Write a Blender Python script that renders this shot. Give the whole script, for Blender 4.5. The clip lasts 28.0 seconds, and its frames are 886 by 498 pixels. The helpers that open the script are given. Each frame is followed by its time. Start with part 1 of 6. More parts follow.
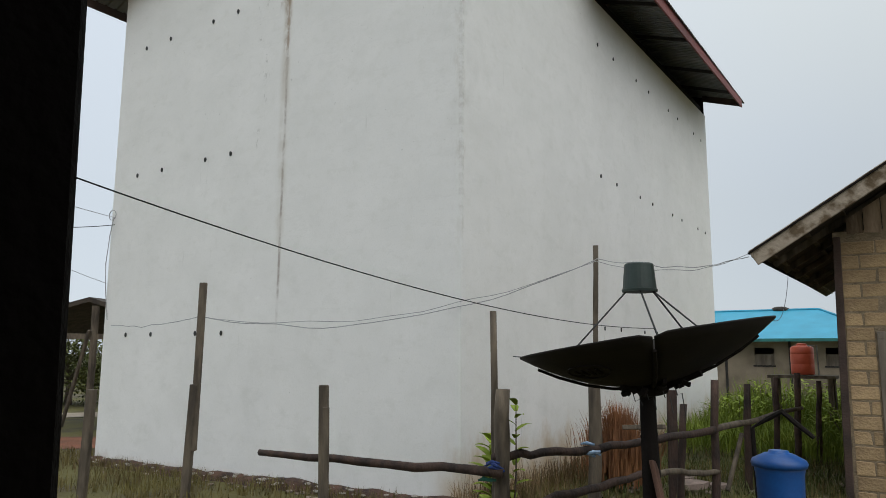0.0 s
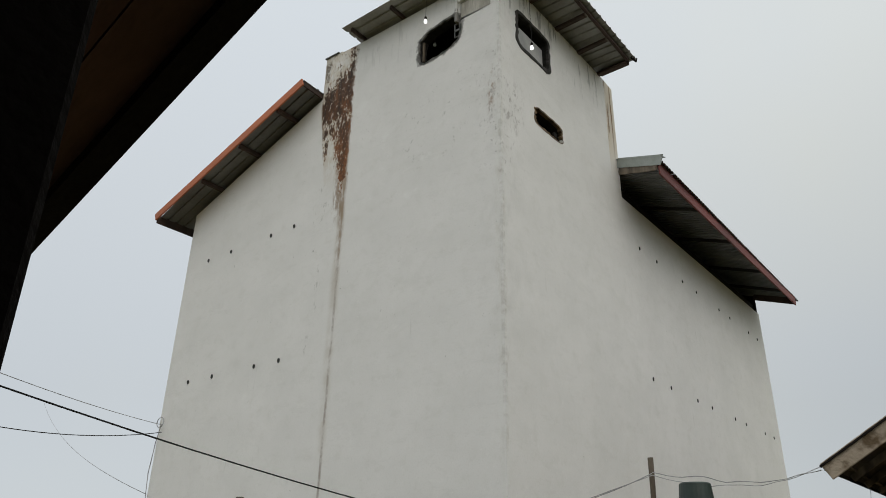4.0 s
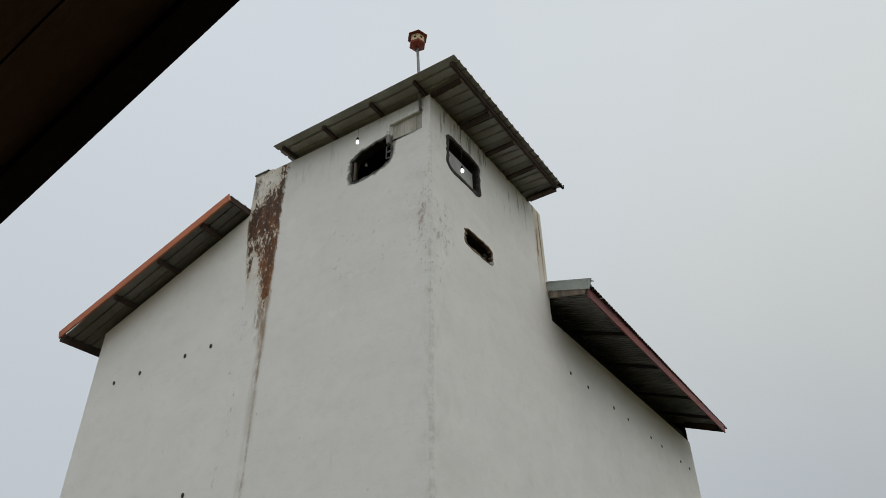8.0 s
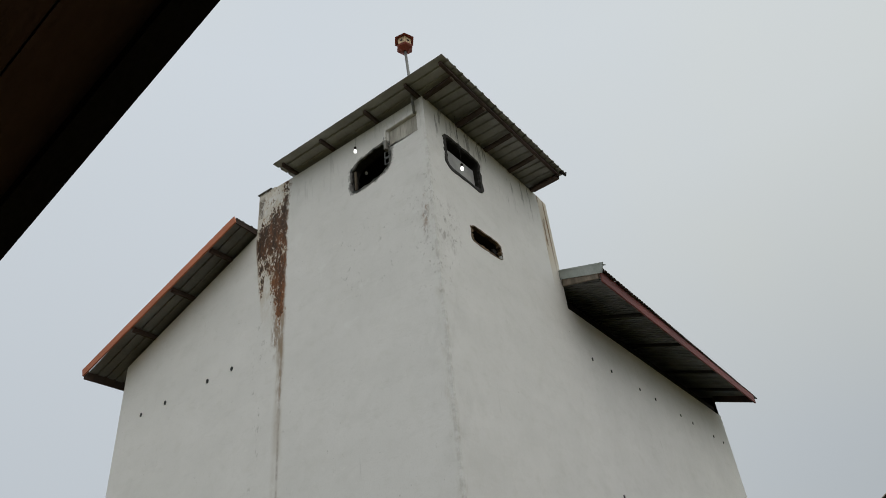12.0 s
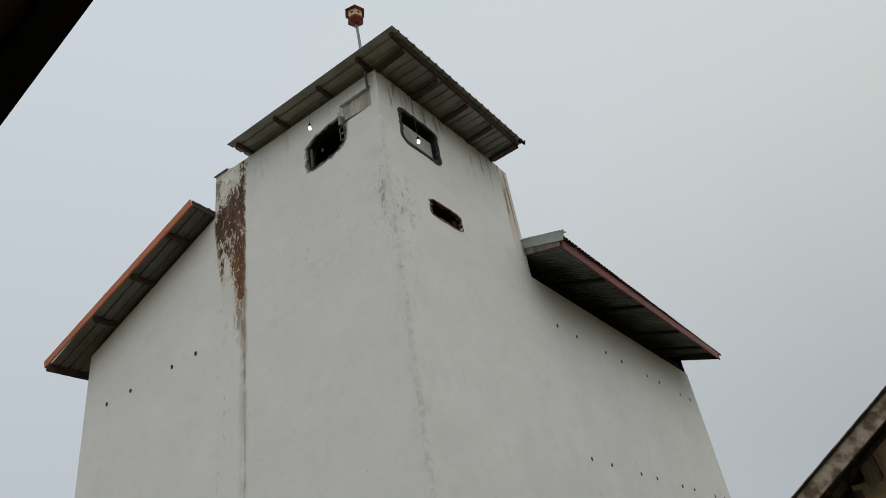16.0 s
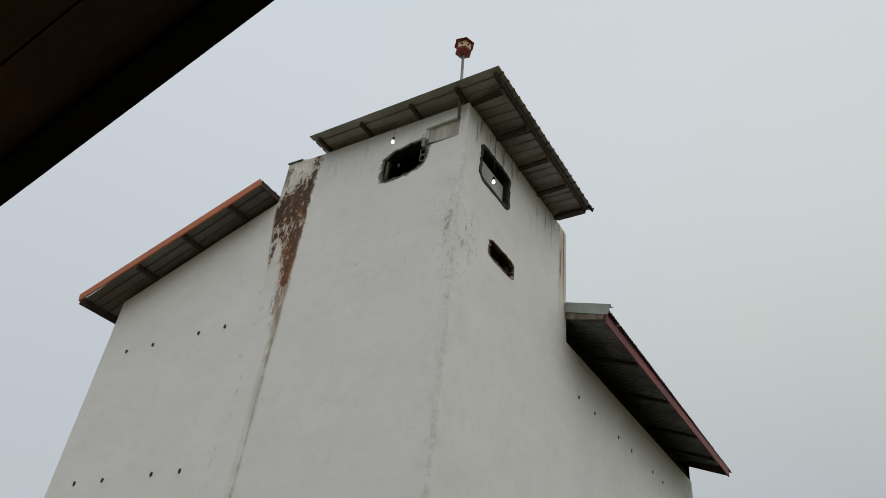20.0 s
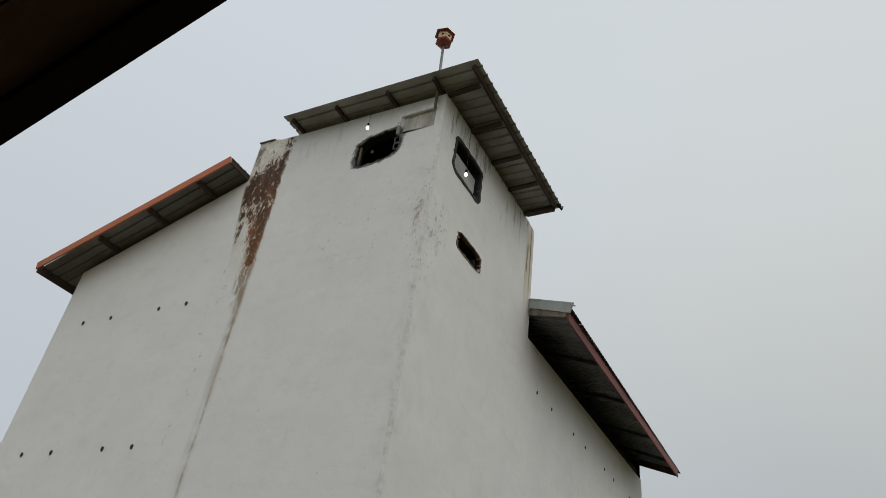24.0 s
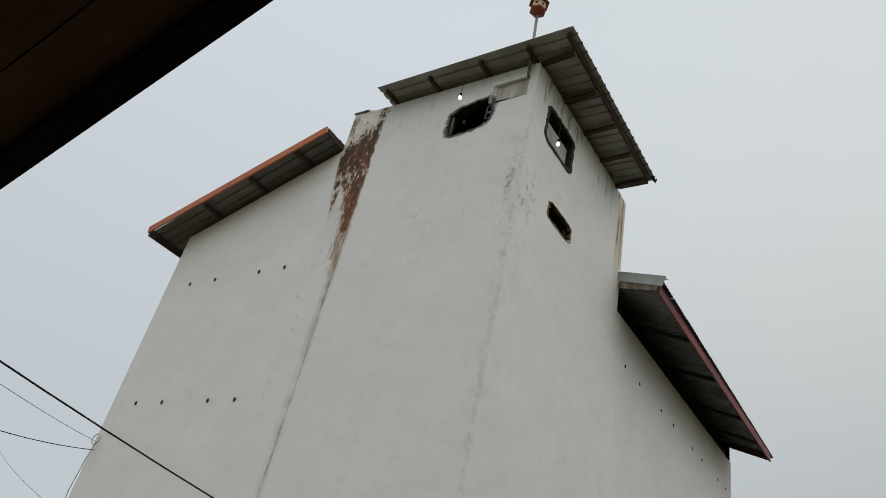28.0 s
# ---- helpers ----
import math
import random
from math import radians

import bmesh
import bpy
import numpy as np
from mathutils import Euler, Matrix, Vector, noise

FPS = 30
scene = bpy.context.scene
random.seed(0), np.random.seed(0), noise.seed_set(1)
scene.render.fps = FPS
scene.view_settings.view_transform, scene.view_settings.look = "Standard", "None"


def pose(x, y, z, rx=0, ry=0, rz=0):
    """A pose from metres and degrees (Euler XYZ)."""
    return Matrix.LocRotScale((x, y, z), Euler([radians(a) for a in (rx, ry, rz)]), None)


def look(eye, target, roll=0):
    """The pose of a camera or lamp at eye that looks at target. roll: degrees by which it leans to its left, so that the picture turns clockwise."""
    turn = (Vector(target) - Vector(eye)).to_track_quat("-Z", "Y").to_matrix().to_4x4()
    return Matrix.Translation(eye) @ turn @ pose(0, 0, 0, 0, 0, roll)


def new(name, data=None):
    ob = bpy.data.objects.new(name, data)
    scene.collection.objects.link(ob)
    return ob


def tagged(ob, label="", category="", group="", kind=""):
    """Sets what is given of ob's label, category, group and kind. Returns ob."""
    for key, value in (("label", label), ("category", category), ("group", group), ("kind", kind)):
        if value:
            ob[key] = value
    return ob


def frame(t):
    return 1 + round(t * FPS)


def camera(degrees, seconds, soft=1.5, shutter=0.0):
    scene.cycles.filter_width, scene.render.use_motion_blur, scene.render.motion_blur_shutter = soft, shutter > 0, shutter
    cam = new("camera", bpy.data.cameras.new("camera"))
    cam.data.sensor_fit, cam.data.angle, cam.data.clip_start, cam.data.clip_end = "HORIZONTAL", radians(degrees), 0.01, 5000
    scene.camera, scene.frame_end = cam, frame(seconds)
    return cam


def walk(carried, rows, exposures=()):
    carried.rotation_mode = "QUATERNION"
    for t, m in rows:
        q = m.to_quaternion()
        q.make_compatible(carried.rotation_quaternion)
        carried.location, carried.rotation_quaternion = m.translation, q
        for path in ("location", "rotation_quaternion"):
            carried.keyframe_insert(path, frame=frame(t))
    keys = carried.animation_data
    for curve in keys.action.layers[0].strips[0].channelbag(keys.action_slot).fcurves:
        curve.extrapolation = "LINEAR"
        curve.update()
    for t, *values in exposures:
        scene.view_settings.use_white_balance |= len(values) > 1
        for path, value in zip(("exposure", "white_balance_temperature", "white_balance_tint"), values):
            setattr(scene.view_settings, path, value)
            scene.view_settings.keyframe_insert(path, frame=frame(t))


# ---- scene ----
# seconds, eye, (yaw, pitch, lean) in degrees
PATH = [
    (0, (4.575, -7.013, 1.507), (34.63, 8.60, 0.44)),
    (0.3, (4.686, -7.055, 1.608), (32.78, 14.81, -1.98)),
    (0.5, (4.743, -7.060, 1.600), (32.39, 17.81, -3.43)),
    (1, (4.747, -7.076, 1.644), (32.77, 22.67, -4.21)),
    (1.5, (4.737, -7.089, 1.679), (33.40, 27.37, -3.19)),
    (2, (4.766, -7.094, 1.654), (33.32, 28.36, -4.33)),
    (2.5, (4.754, -7.101, 1.667), (34.19, 28.37, -4.00)),
    (4.5, (4.558, -6.814, 1.615), (39.50, 23.65, 2.28)),
    (5, (4.393, -6.707, 1.711), (35.69, 29.81, 2.34)),
    (5.5, (4.474, -6.675, 1.682), (36.82, 30.91, -0.50)),
    (6, (4.524, -6.627, 1.681), (39.99, 29.12, -1.25)),
    (6.5, (4.520, -6.607, 1.688), (36.24, 30.95, -1.30)),
    (7, (4.529, -6.624, 1.745), (34.16, 32.56, -0.75)),
    (7.5, (4.536, -6.641, 1.734), (33.69, 34.03, -3.04)),
    (8, (4.511, -6.650, 1.724), (32.97, 34.50, -1.04)),
    (8.5, (4.491, -6.667, 1.704), (33.24, 34.46, -0.01)),
    (9, (4.509, -6.638, 1.715), (33.82, 34.20, 0.57)),
    (9.5, (4.493, -6.621, 1.713), (33.13, 34.38, 0.63)),
    (10, (4.499, -6.626, 1.721), (32.55, 34.84, 0.37)),
    (10.5, (4.490, -6.639, 1.723), (33.07, 35.42, 0.78)),
    (11, (4.488, -6.635, 1.727), (33.90, 34.84, 0.16)),
    (11.5, (4.513, -6.645, 1.711), (35.09, 34.08, -0.49)),
    (12, (4.573, -6.595, 1.730), (34.28, 34.55, -6.30)),
    (12.5, (4.595, -6.545, 1.718), (32.71, 37.91, -12.96)),
    (13, (4.621, -6.487, 1.785), (29.55, 36.11, -17.88)),
    (13.5, (4.634, -6.506, 1.722), (29.63, 34.83, -16.20)),
    (15.5, (4.763, -6.473, 1.822), (30.94, 31.77, -11.47)),
    (16, (4.734, -6.477, 1.773), (32.09, 31.85, -10.03)),
    (16.5, (4.736, -6.479, 1.788), (32.52, 31.52, -9.55)),
    (17, (4.669, -6.506, 1.728), (33.59, 31.66, -8.10)),
    (17.5, (4.566, -6.529, 1.701), (34.64, 32.37, -0.10)),
    (18, (4.537, -6.644, 1.605), (35.78, 35.04, 3.81)),
    (18.5, (4.498, -6.634, 1.675), (36.58, 35.49, 6.27)),
    (19, (4.494, -6.650, 1.700), (35.42, 35.23, 6.42)),
    (19.5, (4.516, -6.639, 1.733), (35.01, 35.24, 6.47)),
    (20, (4.505, -6.633, 1.742), (35.26, 34.97, 6.93)),
    (20.5, (4.509, -6.644, 1.737), (36.31, 34.37, 8.07)),
    (21, (4.505, -6.647, 1.729), (35.62, 34.76, 8.63)),
    (21.5, (4.504, -6.661, 1.739), (34.80, 34.86, 7.97)),
    (23.5, (4.506, -6.637, 1.739), (32.27, 34.25, 7.99)),
    (24, (4.510, -6.651, 1.742), (32.00, 34.49, 8.49)),
    (24.5, (4.513, -6.652, 1.762), (31.72, 34.70, 8.99)),
    (25, (4.508, -6.655, 1.753), (32.35, 34.03, 8.54)),
    (25.5, (4.483, -6.638, 1.710), (31.79, 32.90, 7.66)),
    (26, (4.470, -6.681, 1.633), (32.53, 31.80, 7.68)),
    (26.2, (4.516, -6.662, 1.655), (31.37, 28.92, 7.26)),
    (26.5, (4.533, -6.627, 1.614), (33.43, 30.89, 8.53)),
    (27, (4.476, -6.665, 1.602), (35.41, 31.91, 8.93)),
    (27.5, (4.457, -6.669, 1.583), (35.29, 33.42, 10.80)),
    (28, (4.456, -6.684, 1.546), (39.53, 31.47, 13.68)),
]


def aim(eye, turn):
    """A camera pose from its eye and its yaw (to the left of +y), pitch (up) and lean."""
    yaw, pitch, lean = (radians(a) for a in turn)
    way = Vector((-math.sin(yaw) * math.cos(pitch), math.cos(yaw) * math.cos(pitch), math.sin(pitch)))
    return look(eye, Vector(eye) + way, turn[2])


cam = camera(64.0, 28.0, soft=0.65)
EXPOSURE = [(0, 0.47, 6280, 10), (0.6, 0.35, 6380, 10), (1, 0.28, 6600, 10), (2, 0.31, 6600, 10), (5, 0.25, 6600, 10), (7, 0.26, 6600, 10), (8, 0.14, 6520, 10), (11, 0.16, 6520, 10), (13, 0.07, 6480, 10), (18, 0.10, 6520, 10), (25, 0.11, 6530, 10), (28, 0.16, 6530, 10)]
walk(cam, [(t, aim(e, a)) for t, e, a in PATH], EXPOSURE)

# ---- world and light: an overcast noon ----
world = bpy.data.worlds.new("overcast")
scene.world = world
world.use_nodes = True
wn, wl = world.node_tree.nodes, world.node_tree.links
wn.clear()
w_out, w_bg = wn.new("ShaderNodeOutputWorld"), wn.new("ShaderNodeBackground")
w_sky = wn.new("ShaderNodeTexSky")
w_sky.sky_type, w_sky.sun_disc = "NISHITA", False
w_sky.sun_elevation, w_sky.sun_rotation = radians(62), radians(150)
w_dim = wn.new("ShaderNodeVectorMath")
w_dim.operation = "SCALE"
w_dim.inputs["Scale"].default_value = 0.1
w_co = wn.new("ShaderNodeTexCoord")
w_noise = wn.new("ShaderNodeTexNoise")
w_noise.inputs["Scale"].default_value, w_noise.inputs["Detail"].default_value = 1.6, 3.0
w_ramp = wn.new("ShaderNodeValToRGB")
w_ramp.color_ramp.elements[0].position, w_ramp.color_ramp.elements[0].color = 0.28, (0.60, 0.648, 0.688, 1)
w_ramp.color_ramp.elements[1].position, w_ramp.color_ramp.elements[1].color = 0.72, (0.635, 0.665, 0.648, 1)
w_sep = wn.new("ShaderNodeSeparateXYZ")
w_side = wn.new("ShaderNodeMath")
w_side.operation, w_side.inputs[1].default_value = "MULTIPLY", 0.25
w_high = wn.new("ShaderNodeMath")
w_high.operation, w_high.inputs[1].default_value, w_high.inputs[2].default_value = "MULTIPLY_ADD", 0.2, -0.12
w_all = wn.new("ShaderNodeMath")
w_all.operation = "ADD"
w_sum = wn.new("ShaderNodeMath")
w_sum.operation = "ADD"
w_up = wn.new("ShaderNodeMapRange")
w_up.inputs["From Min"].default_value, w_up.inputs["From Max"].default_value = 0.84, 1.0
w_up.inputs["To Min"].default_value, w_up.inputs["To Max"].default_value = 1.0, 2.1
w_low = wn.new("ShaderNodeMapRange")
w_low.inputs["From Min"].default_value, w_low.inputs["From Max"].default_value = 0.2, 0.75
w_low.inputs["To Min"].default_value, w_low.inputs["To Max"].default_value = 0.80, 1.0
w_both = wn.new("ShaderNodeMath")
w_both.operation = "MULTIPLY"
w_lift = wn.new("ShaderNodeVectorMath")
w_lift.operation = "SCALE"
w_mix = wn.new("ShaderNodeMix")
w_mix.data_type = "RGBA"
w_mix.inputs[0].default_value = 0.93
wl.new(w_co.outputs["Generated"], w_noise.inputs["Vector"])
wl.new(w_co.outputs["Generated"], w_sep.inputs[0])
wl.new(w_sep.outputs[0], w_side.inputs[0])
wl.new(w_noise.outputs[0], w_sum.inputs[0])
wl.new(w_side.outputs[0], w_sum.inputs[1])
wl.new(w_sep.outputs[2], w_high.inputs[0])
wl.new(w_sum.outputs[0], w_all.inputs[0])
wl.new(w_high.outputs[0], w_all.inputs[1])
wl.new(w_all.outputs[0], w_ramp.inputs[0])
wl.new(w_sep.outputs[2], w_up.inputs[0])
wl.new(w_ramp.outputs[0], w_lift.inputs[0])
wl.new(w_sep.outputs[2], w_low.inputs[0])
wl.new(w_up.outputs[0], w_both.inputs[0])
wl.new(w_low.outputs[0], w_both.inputs[1])
w_east, w_down = wn.new("ShaderNodeMapRange"), wn.new("ShaderNodeMapRange")
w_east.inputs["From Min"].default_value, w_east.inputs["From Max"].default_value = -0.55, -0.05
w_down.inputs["From Min"].default_value, w_down.inputs["From Max"].default_value = 0.15, 0.6
w_down.inputs["To Min"].default_value, w_down.inputs["To Max"].default_value = 0.2, 0.0
w_dull, w_rest, w_tone = wn.new("ShaderNodeMath"), wn.new("ShaderNodeMath"), wn.new("ShaderNodeMath")
w_dull.operation, w_rest.operation, w_tone.operation = "MULTIPLY", "SUBTRACT", "MULTIPLY"
w_rest.inputs[0].default_value = 1.0
wl.new(w_sep.outputs[0], w_east.inputs[0])
wl.new(w_sep.outputs[2], w_down.inputs[0])
wl.new(w_east.outputs[0], w_dull.inputs[0])
wl.new(w_down.outputs[0], w_dull.inputs[1])
wl.new(w_dull.outputs[0], w_rest.inputs[1])
wl.new(w_both.outputs[0], w_tone.inputs[0])
wl.new(w_rest.outputs[0], w_tone.inputs[1])
wl.new(w_tone.outputs[0], w_lift.inputs["Scale"])
wl.new(w_sky.outputs[0], w_dim.inputs[0])
wl.new(w_dim.outputs[0], w_mix.inputs[6])
wl.new(w_lift.outputs[0], w_mix.inputs[7])
wl.new(w_mix.outputs[2], w_bg.inputs[0])
wl.new(w_bg.outputs[0], w_out.inputs[0])

sun = new("sun", bpy.data.lights.new("sun", "SUN"))
sun.data.energy, sun.data.angle, sun.data.color = 0.75, radians(60), (1.0, 0.97, 0.92)
sun.matrix_world = look((7, -5.5, 12), (0, 0, 3))


# ---- materials ----
def material(name, base, rough=0.8, metal=0.0, tint=None, scale=6.0, spread=(0.35, 0.7), bump=0.15, grain=40.0, stretch=(1, 1, 1), vary=0.0, gloss=0.5):
    """A surface with colour variation at a broad scale, a fine grain and a fine relief."""
    mat = bpy.data.materials.new(name)
    mat.use_nodes = True
    n, l = mat.node_tree.nodes, mat.node_tree.links
    bsdf = n["Principled BSDF"]
    co, mp = n.new("ShaderNodeTexCoord"), n.new("ShaderNodeMapping")
    mp.inputs["Scale"].default_value = stretch
    l.new(co.outputs["Object"], mp.inputs[0])
    broad, fine = n.new("ShaderNodeTexNoise"), n.new("ShaderNodeTexNoise")
    broad.inputs["Scale"].default_value, broad.inputs["Detail"].default_value = scale, 6
    fine.inputs["Scale"].default_value, fine.inputs["Detail"].default_value = grain, 4
    ramp = n.new("ShaderNodeValToRGB")
    other = tint or [c * 0.6 for c in base]
    ramp.color_ramp.elements[0].position, ramp.color_ramp.elements[0].color = spread[0], (*other, 1)
    ramp.color_ramp.elements[1].position, ramp.color_ramp.elements[1].color = spread[1], (*base, 1)
    mix = n.new("ShaderNodeMix")
    mix.data_type, mix.blend_type = "RGBA", "MULTIPLY"
    mix.inputs[0].default_value = 0.45
    fr = n.new("ShaderNodeMapRange")
    fr.inputs["To Min"].default_value, fr.inputs["To Max"].default_value = 0.55, 1.35
    for t in (broad, fine):
        l.new(mp.outputs[0], t.inputs["Vector"])
    l.new(broad.outputs[0], ramp.inputs[0])
    l.new(fine.outputs[0], fr.inputs[0])
    l.new(ramp.outputs[0], mix.inputs[6])
    l.new(fr.outputs[0], mix.inputs[7])
    colour = mix.outputs[2]
    if vary:
        info, hsv, vr = n.new("ShaderNodeObjectInfo"), n.new("ShaderNodeHueSaturation"), n.new("ShaderNodeMapRange")
        vr.inputs["To Min"].default_value, vr.inputs["To Max"].default_value = 1 - vary, 1 + vary
        l.new(info.outputs["Random"], vr.inputs[0])
        l.new(vr.outputs[0], hsv.inputs["Value"])
        l.new(colour, hsv.inputs["Color"])
        colour = hsv.outputs[0]
    l.new(colour, bsdf.inputs["Base Color"])
    bsdf.inputs["Roughness"].default_value, bsdf.inputs["Metallic"].default_value = rough, metal
    bsdf.inputs["Specular IOR Level"].default_value = gloss
    if bump:
        b = n.new("ShaderNodeBump")
        b.inputs["Strength"].default_value, b.inputs["Distance"].default_value = bump, 0.02
        l.new(fine.outputs[0], b.inputs["Height"])
        l.new(b.outputs[0], bsdf.inputs["Normal"])
    return mat


def plaster_material():
    """White limewashed render, with rust and soot runs under the tower's open ledges and mildew by the corner."""
    mat = bpy.data.materials.new("white_plaster")
    mat.use_nodes = True
    n, l = mat.node_tree.nodes, mat.node_tree.links
    bsdf = n["Principled BSDF"]
    bsdf.inputs["Roughness"].default_value = 0.85
    co = n.new("ShaderNodeTexCoord")
    sep = n.new("ShaderNodeSeparateXYZ")
    l.new(co.outputs["Object"], sep.inputs[0])

    def noise_of(scale, detail=5, stretch=(1, 1, 1), rough=0.55):
        mp, t = n.new("ShaderNodeMapping"), n.new("ShaderNodeTexNoise")
        mp.inputs["Scale"].default_value = stretch
        t.inputs["Scale"].default_value, t.inputs["Detail"].default_value, t.inputs["Roughness"].default_value = scale, detail, rough
        l.new(co.outputs["Object"], mp.inputs[0])
        l.new(mp.outputs[0], t.inputs["Vector"])
        return t.outputs[0]

    def math_of(op, a, b=0.0):
        m = n.new("ShaderNodeMath")
        m.operation = op
        for k, v in enumerate((a, b)):
            if isinstance(v, (int, float)):
                m.inputs[k].default_value = v
            else:
                l.new(v, m.inputs[k])
        return m.outputs[0]

    def step(v, lo, hi, to0=0.0, to1=1.0):
        r = n.new("ShaderNodeMapRange")
        r.interpolation_type = "SMOOTHSTEP"
        r.inputs["From Min"].default_value, r.inputs["From Max"].default_value = lo, hi
        r.inputs["To Min"].default_value, r.inputs["To Max"].default_value = to0, to1
        l.new(v, r.inputs[0])
        return r.outputs[0]

    def band(v, lo, hi, soft):
        return math_of("MULTIPLY", step(v, lo - soft, lo + soft), step(v, hi - soft, hi + soft, 1.0, 0.0))

    def times(*vs):
        out = vs[0]
        for v in vs[1:]:
            out = math_of("MULTIPLY", out, v)
        return out

    def layer(under, colour, mask):
        m = n.new("ShaderNodeMix")
        m.data_type = "RGBA"
        l.new(mask, m.inputs[0])
        l.new(under, m.inputs[6])
        if isinstance(colour, tuple):
            m.inputs[7].default_value = (*colour, 1)
        else:
            l.new(colour, m.inputs[7])
        return m.outputs[2]

    x, y, z = sep.outputs
    wob = math_of("MULTIPLY", math_of("SUBTRACT", noise_of(2.2, 6, (1, 1, 0.5)), 0.5), 0.35)
    xw, yw = math_of("ADD", x, wob), math_of("ADD", y, wob)
    front, side = step(y, 0.03, 0.06, 1.0, 0.0), step(x, -0.06, -0.03)
    base = n.new("ShaderNodeValToRGB")
    base.color_ramp.elements[0].position, base.color_ramp.elements[0].color = 0.3, (0.745, 0.735, 0.712, 1)
    base.color_ramp.elements[1].position, base.color_ramp.elements[1].color = 0.7, (0.82, 0.805, 0.785, 1)
    l.new(noise_of(0.9, 9, (1, 1, 1.3), 0.62), base.inputs[0])
    c = base.outputs[0]
    # faint rising damp and trowel clouds
    c = layer(c, (0.66, 0.655, 0.62), times(step(noise_of(1.5, 9, (1, 1, 1.2), 0.62), 0.54, 0.76), step(z, -0.5, 8.0, 0.6, 0.4)))
    c = layer(c, (0.68, 0.67, 0.63), times(step(noise_of(1.3, 7, (0.8, 0.8, 1.5), 0.65), 0.52, 0.7), 0.22))
    # mottled limewash: thin patches, brush grain and chalky blooms
    c = layer(c, (0.69, 0.68, 0.64), times(step(noise_of(4.2, 9, (1, 1, 1.2), 0.7), 0.5, 0.68), 0.38))
    c = layer(c, (0.62, 0.61, 0.57), times(step(noise_of(48.0, 4, (1, 1, 0.8), 0.6), 0.5, 0.68), 0.2))
    c = layer(c, (0.88, 0.87, 0.84), times(step(noise_of(2.3, 7, (1, 1, 1.6), 0.7), 0.6, 0.72), 0.4))
    c = layer(c, (0.60, 0.595, 0.56), times(step(noise_of(2.4, 7, (0.5, 0.5, 1.9), 0.72), 0.57, 0.60), step(noise_of(2.4, 7, (0.5, 0.5, 1.9), 0.72), 0.60, 0.66, 1.0, 0.0), 0.14))
    # hairline stains, broken runs and small pock marks
    c = layer(c, (0.50, 0.49, 0.45), times(step(noise_of(5.0, 5, (1.6, 1.6, 0.16)), 0.66, 0.74), step(noise_of(0.7, 3), 0.5, 0.6), 0.45))
    c = layer(c, (0.42, 0.41, 0.37), times(step(noise_of(13.0, 6, (1, 1, 0.8), 0.65), 0.67, 0.72), step(noise_of(0.9, 4), 0.52, 0.62), 0.7))
    c = layer(c, (0.86, 0.85, 0.82), times(step(noise_of(20.0, 5), 0.58, 0.72), 0.35))
    # the run below the rust: brown at its head, then a thin broken line to the ground
    lane = math_of("ADD", x, math_of("MULTIPLY", wob, 0.16))
    c = layer(c, (0.30, 0.255, 0.215), times(front, band(lane, -3.172, -3.126, 0.016), band(z, 2.2, 8.2, 0.5), step(noise_of(3.2, 8, (1, 1, 0.8), 0.72), 0.42, 0.58, 0.15, 0.85)))
    c = layer(c, (0.52, 0.475, 0.41), times(front, band(lane, -3.26, -3.09, 0.06), band(z, 3.0, 8.2, 0.8), step(noise_of(2.6, 7, (1, 1, 0.6), 0.65), 0.42, 0.60, 0.1, 0.5)))
    head = times(front, band(xw, -3.42, -3.12, 0.05), band(z, 6.9, 8.1, 0.25), step(noise_of(6.0, 9, (1.1, 1.1, 0.35), 0.7), 0.42, 0.56, 0.0, 0.85))
    c = layer(c, (0.27, 0.185, 0.12), head)
    tail = times(front, band(lane, -3.235, -3.105, 0.04), band(z, 5.9, 7.9, 0.6), step(noise_of(7.0, 9, (1.1, 1.1, 0.3), 0.7), 0.42, 0.58, 0.0, 0.8))
    c = layer(c, (0.31, 0.225, 0.15), tail)
    # grey mould spots trailing beside it
    c = layer(c, (0.36, 0.35, 0.31), times(front, band(xw, -3.85, -3.55, 0.08), band(z, 4.6, 7.6, 0.5), step(noise_of(9.0, 9, (1, 1, 0.55), 0.75), 0.56, 0.63), step(noise_of(1.1, 3), 0.42, 0.55), 0.75))
    # rust flaking off the strip under the open ledge
    drift = math_of("SUBTRACT", x, math_of("MULTIPLY", math_of("MAXIMUM", math_of("SUBTRACT", 9.3, z), 0.0), 0.17))
    strip = times(front, step(math_of("ADD", drift, math_of("MULTIPLY", wob, 0.25)), -3.98, -3.92), step(math_of("ADD", x, math_of("MULTIPLY", math_of("ADD", wob, math_of("MULTIPLY", math_of("SUBTRACT", noise_of(13.0, 8, (1, 1, 0.5), 0.7), 0.5), 0.5)), 0.6)), -3.17, -3.09, 1.0, 0.0))
    across = math_of("MULTIPLY", math_of("ADD", x, 3.95), 1 / 0.82)
    streak = math_of("SUBTRACT", noise_of(7.0, 6, (1, 1, 0.12)), 0.5)
    right = step(across, 0.52, 0.80)
    middle = math_of("MULTIPLY", band(across, 0.36, 0.58, 0.10), 0.45)
    foot_z = math_of("SUBTRACT", math_of("ADD", math_of("ADD", z, math_of("MULTIPLY", right, 0.35)), math_of("MULTIPLY", streak, 2.2)), middle)
    bottom = step(foot_z, 7.45, 8.35)
    crown = step(math_of("SUBTRACT", math_of("ADD", z, math_of("MULTIPLY", streak, 1.1)), math_of("MULTIPLY", across, 0.30)), 9.35, 9.85, 1.0, 0.30)
